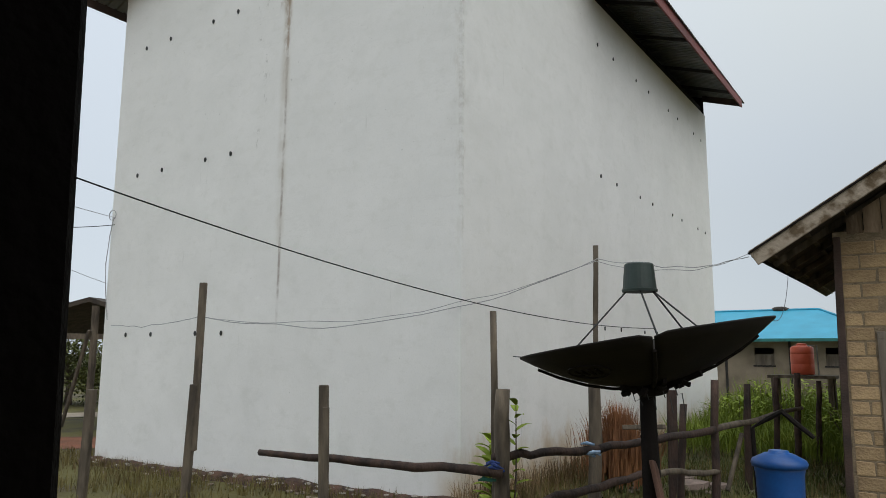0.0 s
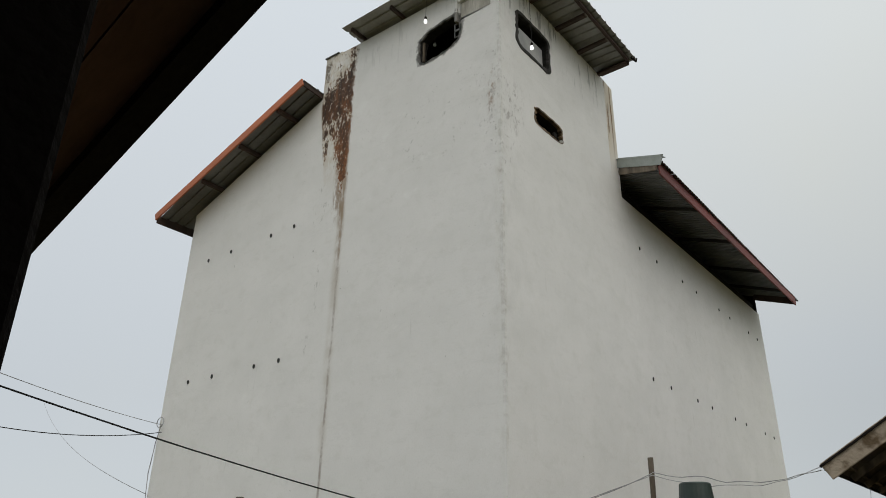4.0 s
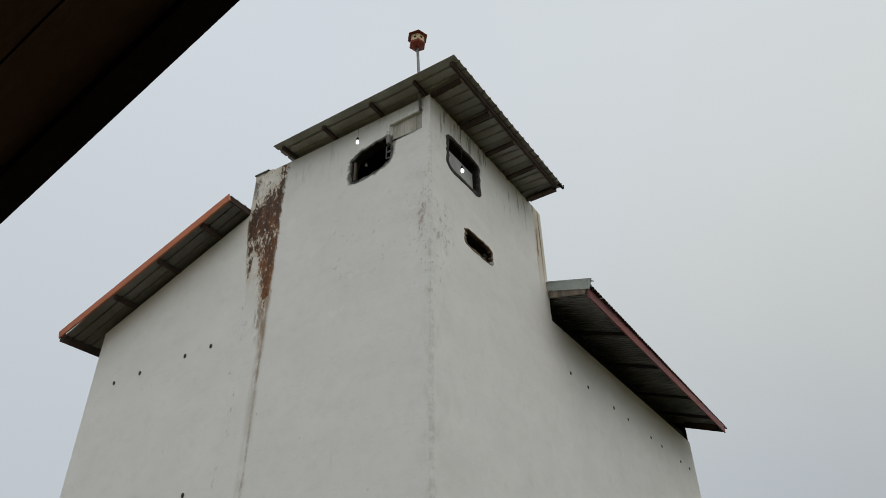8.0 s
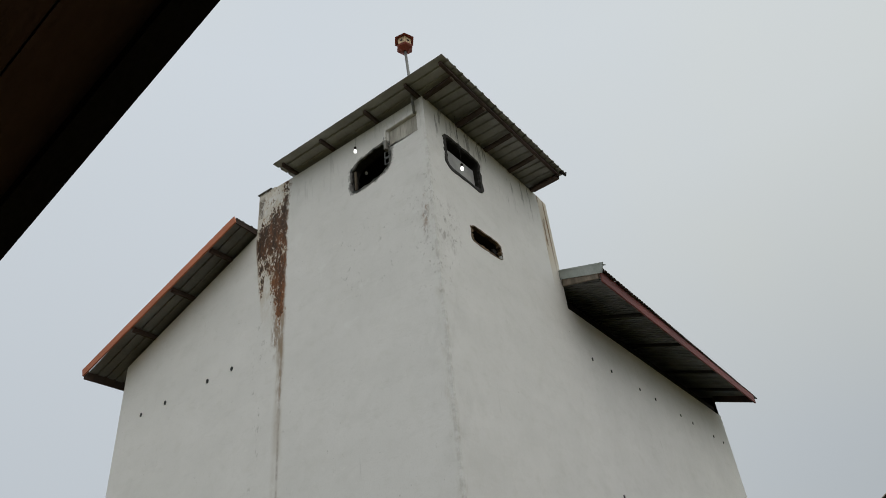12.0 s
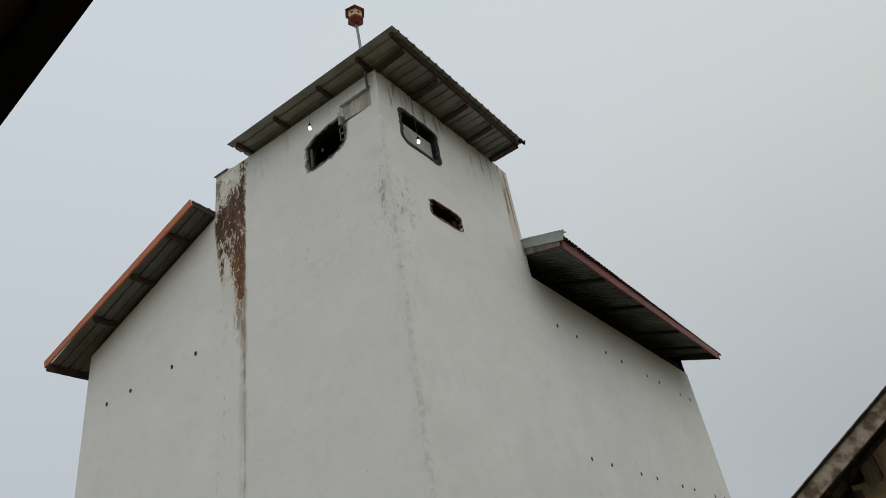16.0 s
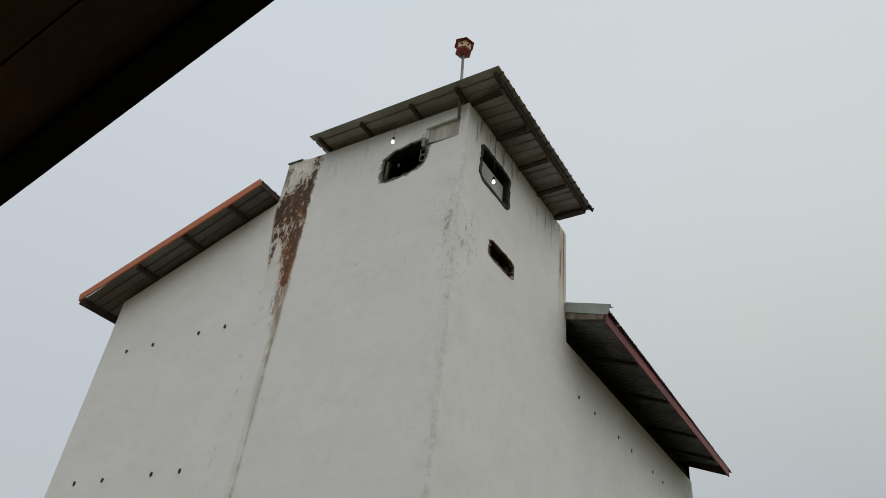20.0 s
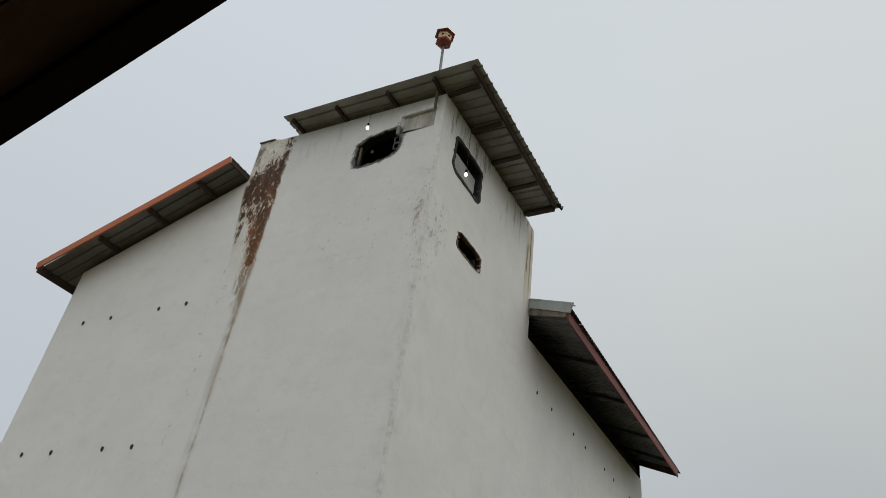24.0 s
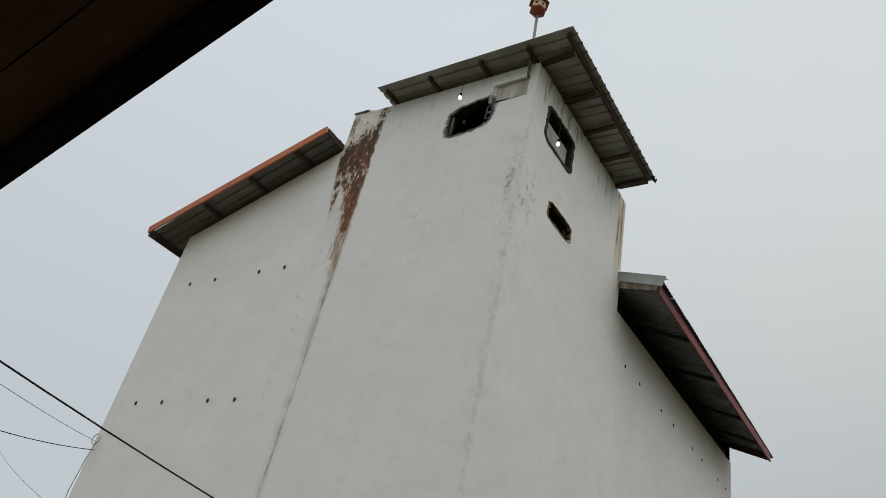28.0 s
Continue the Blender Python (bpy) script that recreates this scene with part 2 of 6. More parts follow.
    rim = times(step(across, 0.74, 0.90), step(z, 9.5, 9.8), 0.45)
    gap = times(band(z, 8.74, 8.96, 0.08), 0.22)
    sparse = times(step(z, 8.5, 9.0, 1.0, 0.0), math_of("SUBTRACT", 1.0, right), 0.33)
    cover = math_of("SUBTRACT", math_of("SUBTRACT", math_of("ADD", math_of("MULTIPLY", crown, bottom), rim), gap), sparse)
    flake = math_of("ADD", math_of("MULTIPLY", noise_of(12.0, 10, (1.0, 1.0, 0.55), 0.76), 0.58), math_of("MULTIPLY", noise_of(30.0, 6, (1, 1, 0.6), 0.7), 0.42))
    bare = math_of("SUBTRACT", flake, math_of("SUBTRACT", 0.625, math_of("MULTIPLY", cover, 0.182)))
    rust = n.new("ShaderNodeValToRGB")
    rust.color_ramp.elements[0].position, rust.color_ramp.elements[0].color = 0.44, (0.028, 0.014, 0.009, 1)
    rust.color_ramp.elements[1].position, rust.color_ramp.elements[1].color = 0.65, (0.235, 0.085, 0.025, 1)
    mid = rust.color_ramp.elements.new(0.53)
    mid.color = (0.095, 0.036, 0.014, 1)
    mixed = math_of("ADD", math_of("MULTIPLY", noise_of(4.5, 8, (1.2, 1.2, 0.3)), 0.5), math_of("MULTIPLY", noise_of(26.0, 8, (1, 1, 0.6), 0.7), 0.5))
    mixed = math_of("ADD", mixed, math_of("MULTIPLY", math_of("SUBTRACT", 8.9, z), 0.042))
    l.new(math_of("ADD", mixed, math_of("MULTIPLY", right, 0.05)), rust.inputs[0])
    c = layer(c, (0.60, 0.54, 0.45), times(strip, step(z, 7.2, 8.4), step(noise_of(8.0, 8, (1, 1, 0.5), 0.7), 0.40, 0.60, 0.2, 0.85)))
    c = layer(c, (0.42, 0.29, 0.17), times(strip, step(bare, -0.05, 0.0), bottom, 0.75))
    c = layer(c, rust.outputs[0], times(strip, step(bare, -0.012, 0.014), 0.97))
    c = layer(c, (0.10, 0.07, 0.045), times(front, band(xw, -3.93, -3.78, 0.03), band(z, 9.9, 10.32, 0.08), step(flake, 0.44, 0.50), 0.85))
    # brown run on the far strip of the side wall
    c = layer(c, (0.58, 0.50, 0.38), times(side, band(y, 3.52, 3.9, 0.015), step(z, 8.0, 9.0), step(noise_of(2.5, 5, (1, 1, 0.2)), 0.3, 0.6, 0.3, 0.8)))
    c = layer(c, (0.19, 0.11, 0.05), times(side, math_of("MAXIMUM", band(yw, 3.54, 3.60, 0.02), band(y, 3.72, 3.77, 0.015)), step(z, 8.2, 9.6), step(noise_of(4.0, 7, (1, 1, 0.25), 0.65), 0.38, 0.54)))
    # mildew by the tower's corner: soft grey ground, dark specks, brown clusters and a broken line on the arris
    near = math_of("MAXIMUM", times(front, step(xw, -0.62, -0.05)), times(side, step(yw, 0.1, 0.8, 1.0, 0.0)))
    c = layer(c, (0.50, 0.49, 0.46), times(near, band(z, 4.5, 9.2, 0.8), step(noise_of(2.6, 8, (1, 1, 0.7), 0.65), 0.46, 0.68), 0.26))
    fleck = noise_of(15.0, 9, (1, 1, 0.8), 0.74)
    c = layer(c, (0.22, 0.195, 0.165), times(near, step(fleck, 0.565, 0.61), band(z, 6.5, 8.8, 0.5), step(noise_of(1.9, 4), 0.42, 0.56), 0.55))
    patch = math_of("MAXIMUM", times(front, band(xw, -0.22, -0.06, 0.05), band(z, 7.5, 8.2, 0.2)), times(side, band(yw, 0.12, 0.55, 0.10), band(z, 7.45, 8.2, 0.22)))
    c = layer(c, (0.17, 0.135, 0.11), times(patch, step(noise_of(9.0, 10, (1, 1, 0.65), 0.78), 0.52, 0.58), 0.48))
    c = layer(c, (0.30, 0.20, 0.13), times(front, band(xw, -0.22, -0.10, 0.04), band(z, 7.7, 8.35, 0.15), step(noise_of(13.0, 9, (1, 1, 0.35), 0.75), 0.49, 0.57), 0.7))
    edge = math_of("MAXIMUM", times(front, step(xw, -0.16, -0.05)), times(side, step(yw, 0.03, 0.12, 1.0, 0.0)))
    c = layer(c, (0.46, 0.41, 0.34), times(edge, band(z, 2.8, 8.0, 0.8), step(noise_of(5.5, 9, (1, 1, 0.5), 0.7), 0.48, 0.62), 0.26))
    arris = math_of("MAXIMUM", times(front, step(x, -0.018, -0.006)), times(side, step(y, 0.005, 0.016, 1.0, 0.0)))
    c = layer(c, (0.40, 0.37, 0.325), times(arris, band(z, 3.2, 9.6, 0.8), step(noise_of(9.0, 8, (0.5, 0.5, 1.0), 0.75), 0.44, 0.62, 0.0, 0.36)))
    # scraped pale patches and scattered pocks on the tower's front
    c = layer(c, (0.86, 0.86, 0.84), times(front, step(noise_of(1.5, 8, (1, 1, 1.3), 0.7), 0.585, 0.65), band(z, 6.0, 9.2, 0.6), step(x, -3.2, -2.9), 0.4))
    c = layer(c, (0.33, 0.32, 0.29), times(front, step(noise_of(17.0, 7, (1, 1, 0.7), 0.7), 0.635, 0.665), step(noise_of(1.3, 4, (1, 1, 1.4)), 0.50, 0.58), band(z, 4.0, 9.3, 0.5), 0.75))
    drips = step(noise_of(8.0, 8, (1, 1, 0.13), 0.68), 0.53, 0.60)
    c = layer(c, (0.17, 0.165, 0.15), times(drips, step(math_of("ADD", z, math_of("MULTIPLY", noise_of(3.0), 1.2)), 9.75, 10.7), step(y, 3.6, 3.62, 0.7, 0.0), step(noise_of(1.1, 3), 0.40, 0.55), step(y, 0.02, 0.05, 0.22, 1.0)))
    c = layer(c, (0.42, 0.42, 0.38), times(front, step(noise_of(10.0, 10, (1, 1, 0.9), 0.74), 0.57, 0.62), band(z, 7.2, 8.6, 0.3), band(xw, -1.9, -0.2, 0.3), step(noise_of(2.1, 3), 0.45, 0.55), 0.7))
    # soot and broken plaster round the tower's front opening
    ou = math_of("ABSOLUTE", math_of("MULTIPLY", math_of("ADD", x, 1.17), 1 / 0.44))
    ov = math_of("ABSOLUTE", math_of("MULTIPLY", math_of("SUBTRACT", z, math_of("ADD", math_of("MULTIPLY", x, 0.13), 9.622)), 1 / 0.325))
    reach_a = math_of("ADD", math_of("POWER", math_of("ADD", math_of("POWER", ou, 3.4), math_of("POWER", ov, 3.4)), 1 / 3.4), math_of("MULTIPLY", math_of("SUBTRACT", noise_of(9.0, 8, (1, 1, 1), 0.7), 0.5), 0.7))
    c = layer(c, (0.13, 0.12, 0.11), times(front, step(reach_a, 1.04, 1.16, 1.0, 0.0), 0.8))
    # soiled foot of the walls
    foot = step(math_of("ADD", z, math_of("MULTIPLY", noise_of(4.0, 8), -0.5)), -0.60, -0.38, 1.0, 0.0)
    c = layer(c, (0.33, 0.25, 0.17), math_of("MULTIPLY", foot, 0.45))
    splash = step(math_of("ADD", z, math_of("MULTIPLY", noise_of(2.2, 8, (1, 1, 0.6), 0.65), -1.7)), -0.95, -0.20, 1.0, 0.0)
    c = layer(c, (0.46, 0.33, 0.18), times(math_of("MAXIMUM", side, times(front, step(x, -0.5, 0.0))), splash, 0.8))
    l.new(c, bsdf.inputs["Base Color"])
    bump = n.new("ShaderNodeBump")
    bump.inputs["Strength"].default_value, bump.inputs["Distance"].default_value = 0.16, 0.02
    rel = math_of("ADD", math_of("MULTIPLY", noise_of(1.3, 4), 2.4), math_of("ADD", math_of("MULTIPLY", noise_of(28.0, 6), 0.22), math_of("MULTIPLY", noise_of(4.0, 6, (1, 1, 1.3)), 0.35)))
    l.new(rel, bump.inputs["Height"])
    l.new(bump.outputs[0], bsdf.inputs["Normal"])
    return mat


PLASTER = plaster_material()
SOOT = material("dark_cement", (0.065, 0.06, 0.056), 0.95, tint=(0.022, 0.02, 0.019), scale=9, bump=0.9, grain=26)
# Near-black in place of the missing light behind the openings.
INSIDE = material("inside_shade_paint", (0.02, 0.018, 0.016), 0.9, scale=3)
ZINC = material("zinc_sheet", (0.41, 0.40, 0.37), 0.55, 0.15, tint=(0.25, 0.24, 0.21), scale=1.6, bump=0.05, grain=18, vary=0.12)
ZINC_DARK = material("aged_zinc_sheet", (0.25, 0.25, 0.243), 0.55, 0.3, tint=(0.15, 0.15, 0.144), scale=1.6, bump=0.05, grain=18, vary=0.12)
ZINC_WEST = material("dull_zinc_sheet", (0.23, 0.225, 0.21), 0.55, 0.2, tint=(0.14, 0.135, 0.125), scale=1.6, bump=0.05, grain=18, vary=0.15)
FLASH = material("galvanised_flashing", (0.46, 0.50, 0.49), 0.45, 0.3, tint=(0.33, 0.37, 0.36), scale=3, bump=0.05)
ORANGE = material("orange_red_painted_board", (0.58, 0.18, 0.078), 0.7, tint=(0.42, 0.13, 0.06), scale=2.5, bump=0.2, stretch=(0.3, 1, 1))
MAROON = material("maroon_painted_board", (0.25, 0.058, 0.047), 0.6, tint=(0.15, 0.036, 0.032), scale=2.5, bump=0.2, stretch=(1, 0.3, 1))
REDWOOD = material("red_brown_timber", (0.08, 0.048, 0.037), 0.8, tint=(0.045, 0.029, 0.023), scale=4, bump=0.4)
GREYWOOD = material("weathered_grey_timber", (0.27, 0.225, 0.18), 0.9, tint=(0.11, 0.09, 0.07), scale=5, bump=0.7, grain=30, stretch=(1, 1, 0.18), vary=0.15)
BARGE = material("weathered_barge_board", (0.36, 0.295, 0.225), 0.9, tint=(0.12, 0.082, 0.045), scale=6.5, spread=(0.42, 0.58), bump=0.7, grain=22)
POLEWOOD = material("weathered_pole_wood", (0.165, 0.13, 0.092), 0.9, tint=(0.058, 0.045, 0.033), scale=9, bump=0.8, grain=40, stretch=(1, 1, 0.25), vary=0.2)
# Porch timber: its lack of light is painted in as near-black.
DARKWOOD = material("unlit_porch_timber", (0.030, 0.019, 0.014), 0.9, tint=(0.014, 0.010, 0.008), scale=3, bump=0.5, grain=30, stretch=(0.15, 1, 1), gloss=0.15)
CEILWOOD = material("brown_porch_boards", (0.17, 0.085, 0.066), 0.9, tint=(0.11, 0.055, 0.044), scale=3, bump=0.5, grain=30, stretch=(0.15, 1, 1))
BLACKWOOD = material("near_black_timber", (0.016, 0.012, 0.010), 0.9, scale=4, bump=0.4, gloss=0.2)
# Near-black colour stands in for the backlit, unlit side of the post.
POSTWOOD = material("silhouette_post_timber", (0.007, 0.005, 0.004), 0.95, scale=4, bump=0.4, gloss=0.08)
BLOCK = material("sandy_concrete_block", (0.48, 0.335, 0.18), 0.95, tint=(0.33, 0.225, 0.125), scale=5, bump=0.8, grain=35, vary=0.2)
MORTAR = material("mortar", (0.31, 0.235, 0.15), 0.95, scale=8, bump=0.8)
VENT = material("vent_pipe", (0.045, 0.045, 0.043), 0.7, scale=9, bump=0.0)
DEEP = material("hole_shade_paint", (0.012, 0.012, 0.012), 0.95, bump=0.0)
DISH = material("dark_dish_metal", (0.022, 0.017, 0.014), 0.7, 0.1, tint=(0.012, 0.0095, 0.008), scale=3, bump=0.1, gloss=0.25)
BUCKET = material("dark_green_bucket", (0.03, 0.052, 0.042), 0.5, tint=(0.018, 0.03, 0.025), scale=4, bump=0.05)
STEEL = material("grey_steel", (0.22, 0.22, 0.21), 0.5, 0.5, scale=8, bump=0.05)
CABLE = material("black_cable", (0.03, 0.03, 0.032), 0.6, bump=0.0)
THIN = material("grey_wire", (0.40, 0.40, 0.405), 0.6, bump=0.0)
BLUE = material("blue_plastic", (0.012, 0.095, 0.34), 0.4, tint=(0.01, 0.07, 0.26), scale=4, bump=0.05)
CLOTH = material("blue_rag", (0.03, 0.07, 0.28), 0.9, tint=(0.02, 0.035, 0.12), scale=14, bump=0.3)
CLOTH_PALE = material("blue_white_rag", (0.45, 0.55, 0.65), 0.9, tint=(0.05, 0.16, 0.36), scale=18, bump=0.3)
RED = material("red_plastic_tank", (0.55, 0.10, 0.045), 0.45, tint=(0.45, 0.075, 0.035), scale=3, bump=0.05)
TEAL = material("blue_roof_sheet", (0.05, 0.36, 0.52), 0.5, tint=(0.042, 0.30, 0.44), scale=1.5, bump=0.05)
TEAL_EDGE = material("green_fascia", (0.03, 0.19, 0.17), 0.6, bump=0.05)
FARWALL = material("old_beige_render", (0.36, 0.295, 0.215), 0.9, tint=(0.21, 0.17, 0.125), scale=1.2, bump=0.2)
SOIL = material("trodden_earth", (0.075, 0.05, 0.032), 0.95, tint=(0.045, 0.036, 0.02), scale=0.7, bump=0.8, grain=14)
GRASS = material("grass_blades", (0.16, 0.14, 0.032), 0.8, tint=(0.11, 0.08, 0.028), scale=0.8, bump=0.0, grain=6)
GREEN_GRASS = material("lush_grass_blades", (0.095, 0.12, 0.022), 0.85, tint=(0.06, 0.066, 0.018), scale=1.2, bump=0.0, grain=6)
LEAF = material("green_leaves", (0.30, 0.38, 0.03), 0.8, tint=(0.17, 0.25, 0.02), scale=2.2, bump=0.0, grain=9)
DRY = material("dry_brown_fronds", (0.34, 0.15, 0.06), 0.9, tint=(0.19, 0.085, 0.04), scale=3, bump=0.0, grain=9)
TREE = material("far_tree_leaves", (0.15, 0.165, 0.035), 0.8, tint=(0.06, 0.07, 0.018), scale=0.6, bump=0.0)
BARK = material("bark", (0.14, 0.11, 0.085), 0.9, scale=6, bump=0.6)
RAILWOOD = material("dark_wet_pole_wood", (0.075, 0.043, 0.031), 0.9, tint=(0.024, 0.016, 0.013), scale=9, bump=0.8, grain=40, stretch=(1, 1, 0.4), vary=0.2)
THATCH = material("dark_thatch", (0.08, 0.062, 0.047), 0.95, tint=(0.04, 0.032, 0.026), scale=6, bump=0.8, grain=30)
RUBBLE = material("broken_stone", (0.33, 0.29, 0.24), 0.95, tint=(0.16, 0.11, 0.08), scale=6, bump=0.6, vary=0.3)
SAND = material("sandy_track", (0.45, 0.37, 0.28), 0.95, scale=1.2, bump=0.4)
CREAM = material("cream_paint", (0.62, 0.47, 0.30), 0.7, tint=(0.5, 0.36, 0.22), scale=8, bump=0.05)
REDPAINT = material("red_paint", (0.30, 0.05, 0.022), 0.6, tint=(0.2, 0.04, 0.02), scale=8, bump=0.05)
PALE = material("pale_board", (0.50, 0.50, 0.49), 0.8, tint=(0.38, 0.38, 0.38), scale=3, bump=0.1)


def glow_material():
    mat = bpy.data.materials.new("lit_bulb_glass")
    mat.use_nodes = True
    b = mat.node_tree.nodes["Principled BSDF"]
    b.inputs["Base Color"].default_value = (0.9, 0.9, 0.88, 1)
    b.inputs["Emission Color"].default_value, b.inputs["Emission Strength"].default_value = (1, 0.98, 0.94, 1), 1.6
    return mat


GLOW = glow_material()


# ---- building helpers ----
def thing(name, at, label, category, group="", kind=""):
    ob = new(name)
    ob.location = at
    ob.empty_display_size = 0.2
    return tagged(ob, label, category, group, kind)


def mesh_of(name, bm, mat, smooth=False):
    me = bpy.data.meshes.new(name)
    bm.normal_update()
    bm.to_mesh(me)
    bm.free()
    me.materials.append(mat)
    if smooth:
        me.shade_smooth()
    return me


def part(name, bm, mat, parent, label="", smooth=False):
    """Links a bmesh, drawn in world metres, as one mesh under a thing or a part."""
    ob = new(name, mesh_of(name, bm, mat, smooth))
    ob.parent = parent
    if parent.type == "EMPTY":
        ob.matrix_parent_inverse = Matrix.Translation(-parent.location)
    return tagged(ob, label)


def solo(name, bm, mat, label, category, group="", kind="", smooth=False):
    return tagged(new(name, mesh_of(name, bm, mat, smooth)), label, category, group, kind)


def box(bm, lo, hi):
    m = Matrix.Translation([(a + b) / 2 for a, b in zip(lo, hi)]) @ Matrix.Diagonal([abs(b - a) for a, b in zip(lo, hi)] + [1])
    return bmesh.ops.create_cube(bm, size=1, matrix=m)["verts"]


def beam(bm, a, b, w, h, up=(0, 0, 1), bevel=0.0):
    """A square timber from a to b: w across, h along up."""
    a, b = Vector(a), Vector(b)
    d = (b - a).normalized()
    side = d.cross(Vector(up)).normalized()
    top = side.cross(d)
    m = Matrix((side * w, d * (b - a).length, top * h)).transposed().to_4x4()
    m.translation = (a + b) / 2
    vs = bmesh.ops.create_cube(bm, size=1, matrix=m)["verts"]
    if bevel:
        es = {e for v in vs for e in v.link_edges}
        bmesh.ops.bevel(bm, geom=list(es), offset=bevel, segments=1, affect="EDGES")
    return vs


def tube(bm, pts, radii, n=8, wob=0.0, seed=0, caps=True):
    """A round bar along points, with its radius at each one."""
    rnd = random.Random(seed)
    pts = [Vector(p) for p in pts]
    if isinstance(radii, (int, float)):
        radii = [radii] * len(pts)
    rings = []
    for i, p in enumerate(pts):
        d = (pts[min(i + 1, len(pts) - 1)] - pts[max(i - 1, 0)]).normalized()
        u = d.orthogonal().normalized() if abs(d.z) < 0.99 else Vector((1, 0, 0))
        if abs(d.z) < 0.99:
            u = d.cross(Vector((0, 0, 1))).normalized()
        v = d.cross(u)
        rings.append([bm.verts.new(p + (u * math.cos(k * math.tau / n) + v * math.sin(k * math.tau / n)) * radii[i] * (1 + rnd.uniform(-wob, wob))) for k in range(n)])
    for r, s in zip(rings, rings[1:]):
        for k in range(n):
            bm.faces.new((r[k], r[(k + 1) % n], s[(k + 1) % n], s[k]))
    if caps:
        bm.faces.new(rings[0][::-1])
        bm.faces.new(rings[-1])
    return rings


def lathe(bm, at, profile, n=24, axis=None):
    """A turned body: (radius, height) pairs round an upright axis through at."""
    m = axis or Matrix.Translation(at)
    rings = [[bm.verts.new(m @ Vector((r * math.cos(k * math.tau / n), r * math.sin(k * math.tau / n), h))) for k in range(n)] for r, h in profile]
    for r, s in zip(rings, rings[1:]):
        for k in range(n):
            bm.faces.new((r[k], r[(k + 1) % n], s[(k + 1) % n], s[k]))
    bm.faces.new(rings[0][::-1])
    bm.faces.new(rings[-1])


def slab(bm, outline, holes, place, depth):
    """A wall with openings: 2D loops laid out by place(u, v, d) with d from 0 to depth."""
    edges = []
    for loop in [outline, *holes]:
        vs = [bm.verts.new(place(u, v, 0)) for u, v in loop]
        edges += [bm.edges.new((vs[i], vs[(i + 1) % len(vs)])) for i in range(len(vs))]
    faces = [f for f in bmesh.ops.triangle_fill(bm, use_beauty=True, use_dissolve=False, edges=edges)["geom"] if isinstance(f, bmesh.types.BMFace)]
    made = bmesh.ops.extrude_face_region(bm, geom=faces)["geom"]
    shift = Vector(place(0, 0, depth)) - Vector(place(0, 0, 0))
    bmesh.ops.translate(bm, verts=[g for g in made if isinstance(g, bmesh.types.BMVert)], vec=shift)
    bmesh.ops.recalc_face_normals(bm, faces=bm.faces)


def blob(cu, cv, ru, rv, n, power, jit, seed):
    """A ragged, rounded opening in 2D."""
    rnd = random.Random(seed)
    out = []
    for k in range(n):
        a = k * math.tau / n
        c, s = math.cos(a), math.sin(a)
        r = (abs(c) ** power + abs(s) ** power) ** (-1 / power)
        j = 1 + rnd.uniform(-jit, jit)
        out.append((cu + ru * r * c * j, cv + rv * r * s * j))
    return out


def ring(bm, outer, inner, place, d_out, d_in):
    """A collar between two loops of equal count, from its proud face back into the wall."""
    n = len(outer)
    rows = [[bm.verts.new(place(u, v, d)) for u, v in loop] for loop, d in ((outer, 0.004), (outer, d_out), (inner, d_out), (inner, d_in))]
    for a, b in zip(rows, rows[1:]):
        for k in range(n):
            bm.faces.new((a[k], a[(k + 1) % n], b[(k + 1) % n], b[k]))
    bmesh.ops.recalc_face_normals(bm, faces=bm.faces)


def sheet(bm, length, width, pitch=0.19, rise=0.027, thick=0.003, m=Matrix()):
    """A ribbed roofing sheet: ribs run along local x, their profile along y."""
    prof, y = [], 0.0
    while y < width - 1e-6:
        for f, h in ((0, 0), (0.70, 0), (0.76, rise), (0.93, rise)):
            if y + f * pitch < width:
                prof.append((y + f * pitch, h))
        y += pitch
    prof.append((width, 0))
    rows = []
    for dz in (0, thick):
        rows.append([[bm.verts.new(m @ Vector((x, yy, h + dz))) for yy, h in prof] for x in (0, length)])
    n = len(prof)
    for k in range(n - 1):
        (a0, a1), (b0, b1) = rows
        bm.faces.new((a0[k], a0[k + 1], a1[k + 1], a1[k]))
        bm.faces.new((b0[k], b1[k], b1[k + 1], b0[k + 1]))
        bm.faces.new((a0[k], b0[k], b0[k + 1], a0[k + 1]))
        bm.faces.new((a1[k], a1[k + 1], b1[k + 1], b1[k]))
    for k in (0, n - 1):
        (a0, a1), (b0, b1) = rows
        bm.faces.new((a0[k], a1[k], b1[k], b0[k]))


def wire(bm, a, b, sag, r, n=24, kink=0.0):
    """A slack wire; kink: how far it strays from an even curve."""
    a, b = Vector(a), Vector(b)
    pts = []
    for k in range(n + 1):
        f = k / n
        stray = kink * min(1.0, 5 * f, 5 * (1 - f)) * noise.noise(Vector((f * 7, sag * 9, r * 900)))
        pts.append(a.lerp(b, f) - Vector((0, 0, sag * 4 * f * (1 - f) + stray)))
    tube(bm, pts, r, 5)


def ground_z(x, y):
    """The yard: nearly level, falling a little to the west."""
    return -0.19 + 0.022 * max(-9.0, min(0.0, x)) + 0.03 * noise.noise(Vector((x * 0.5, y * 0.5, 0)))


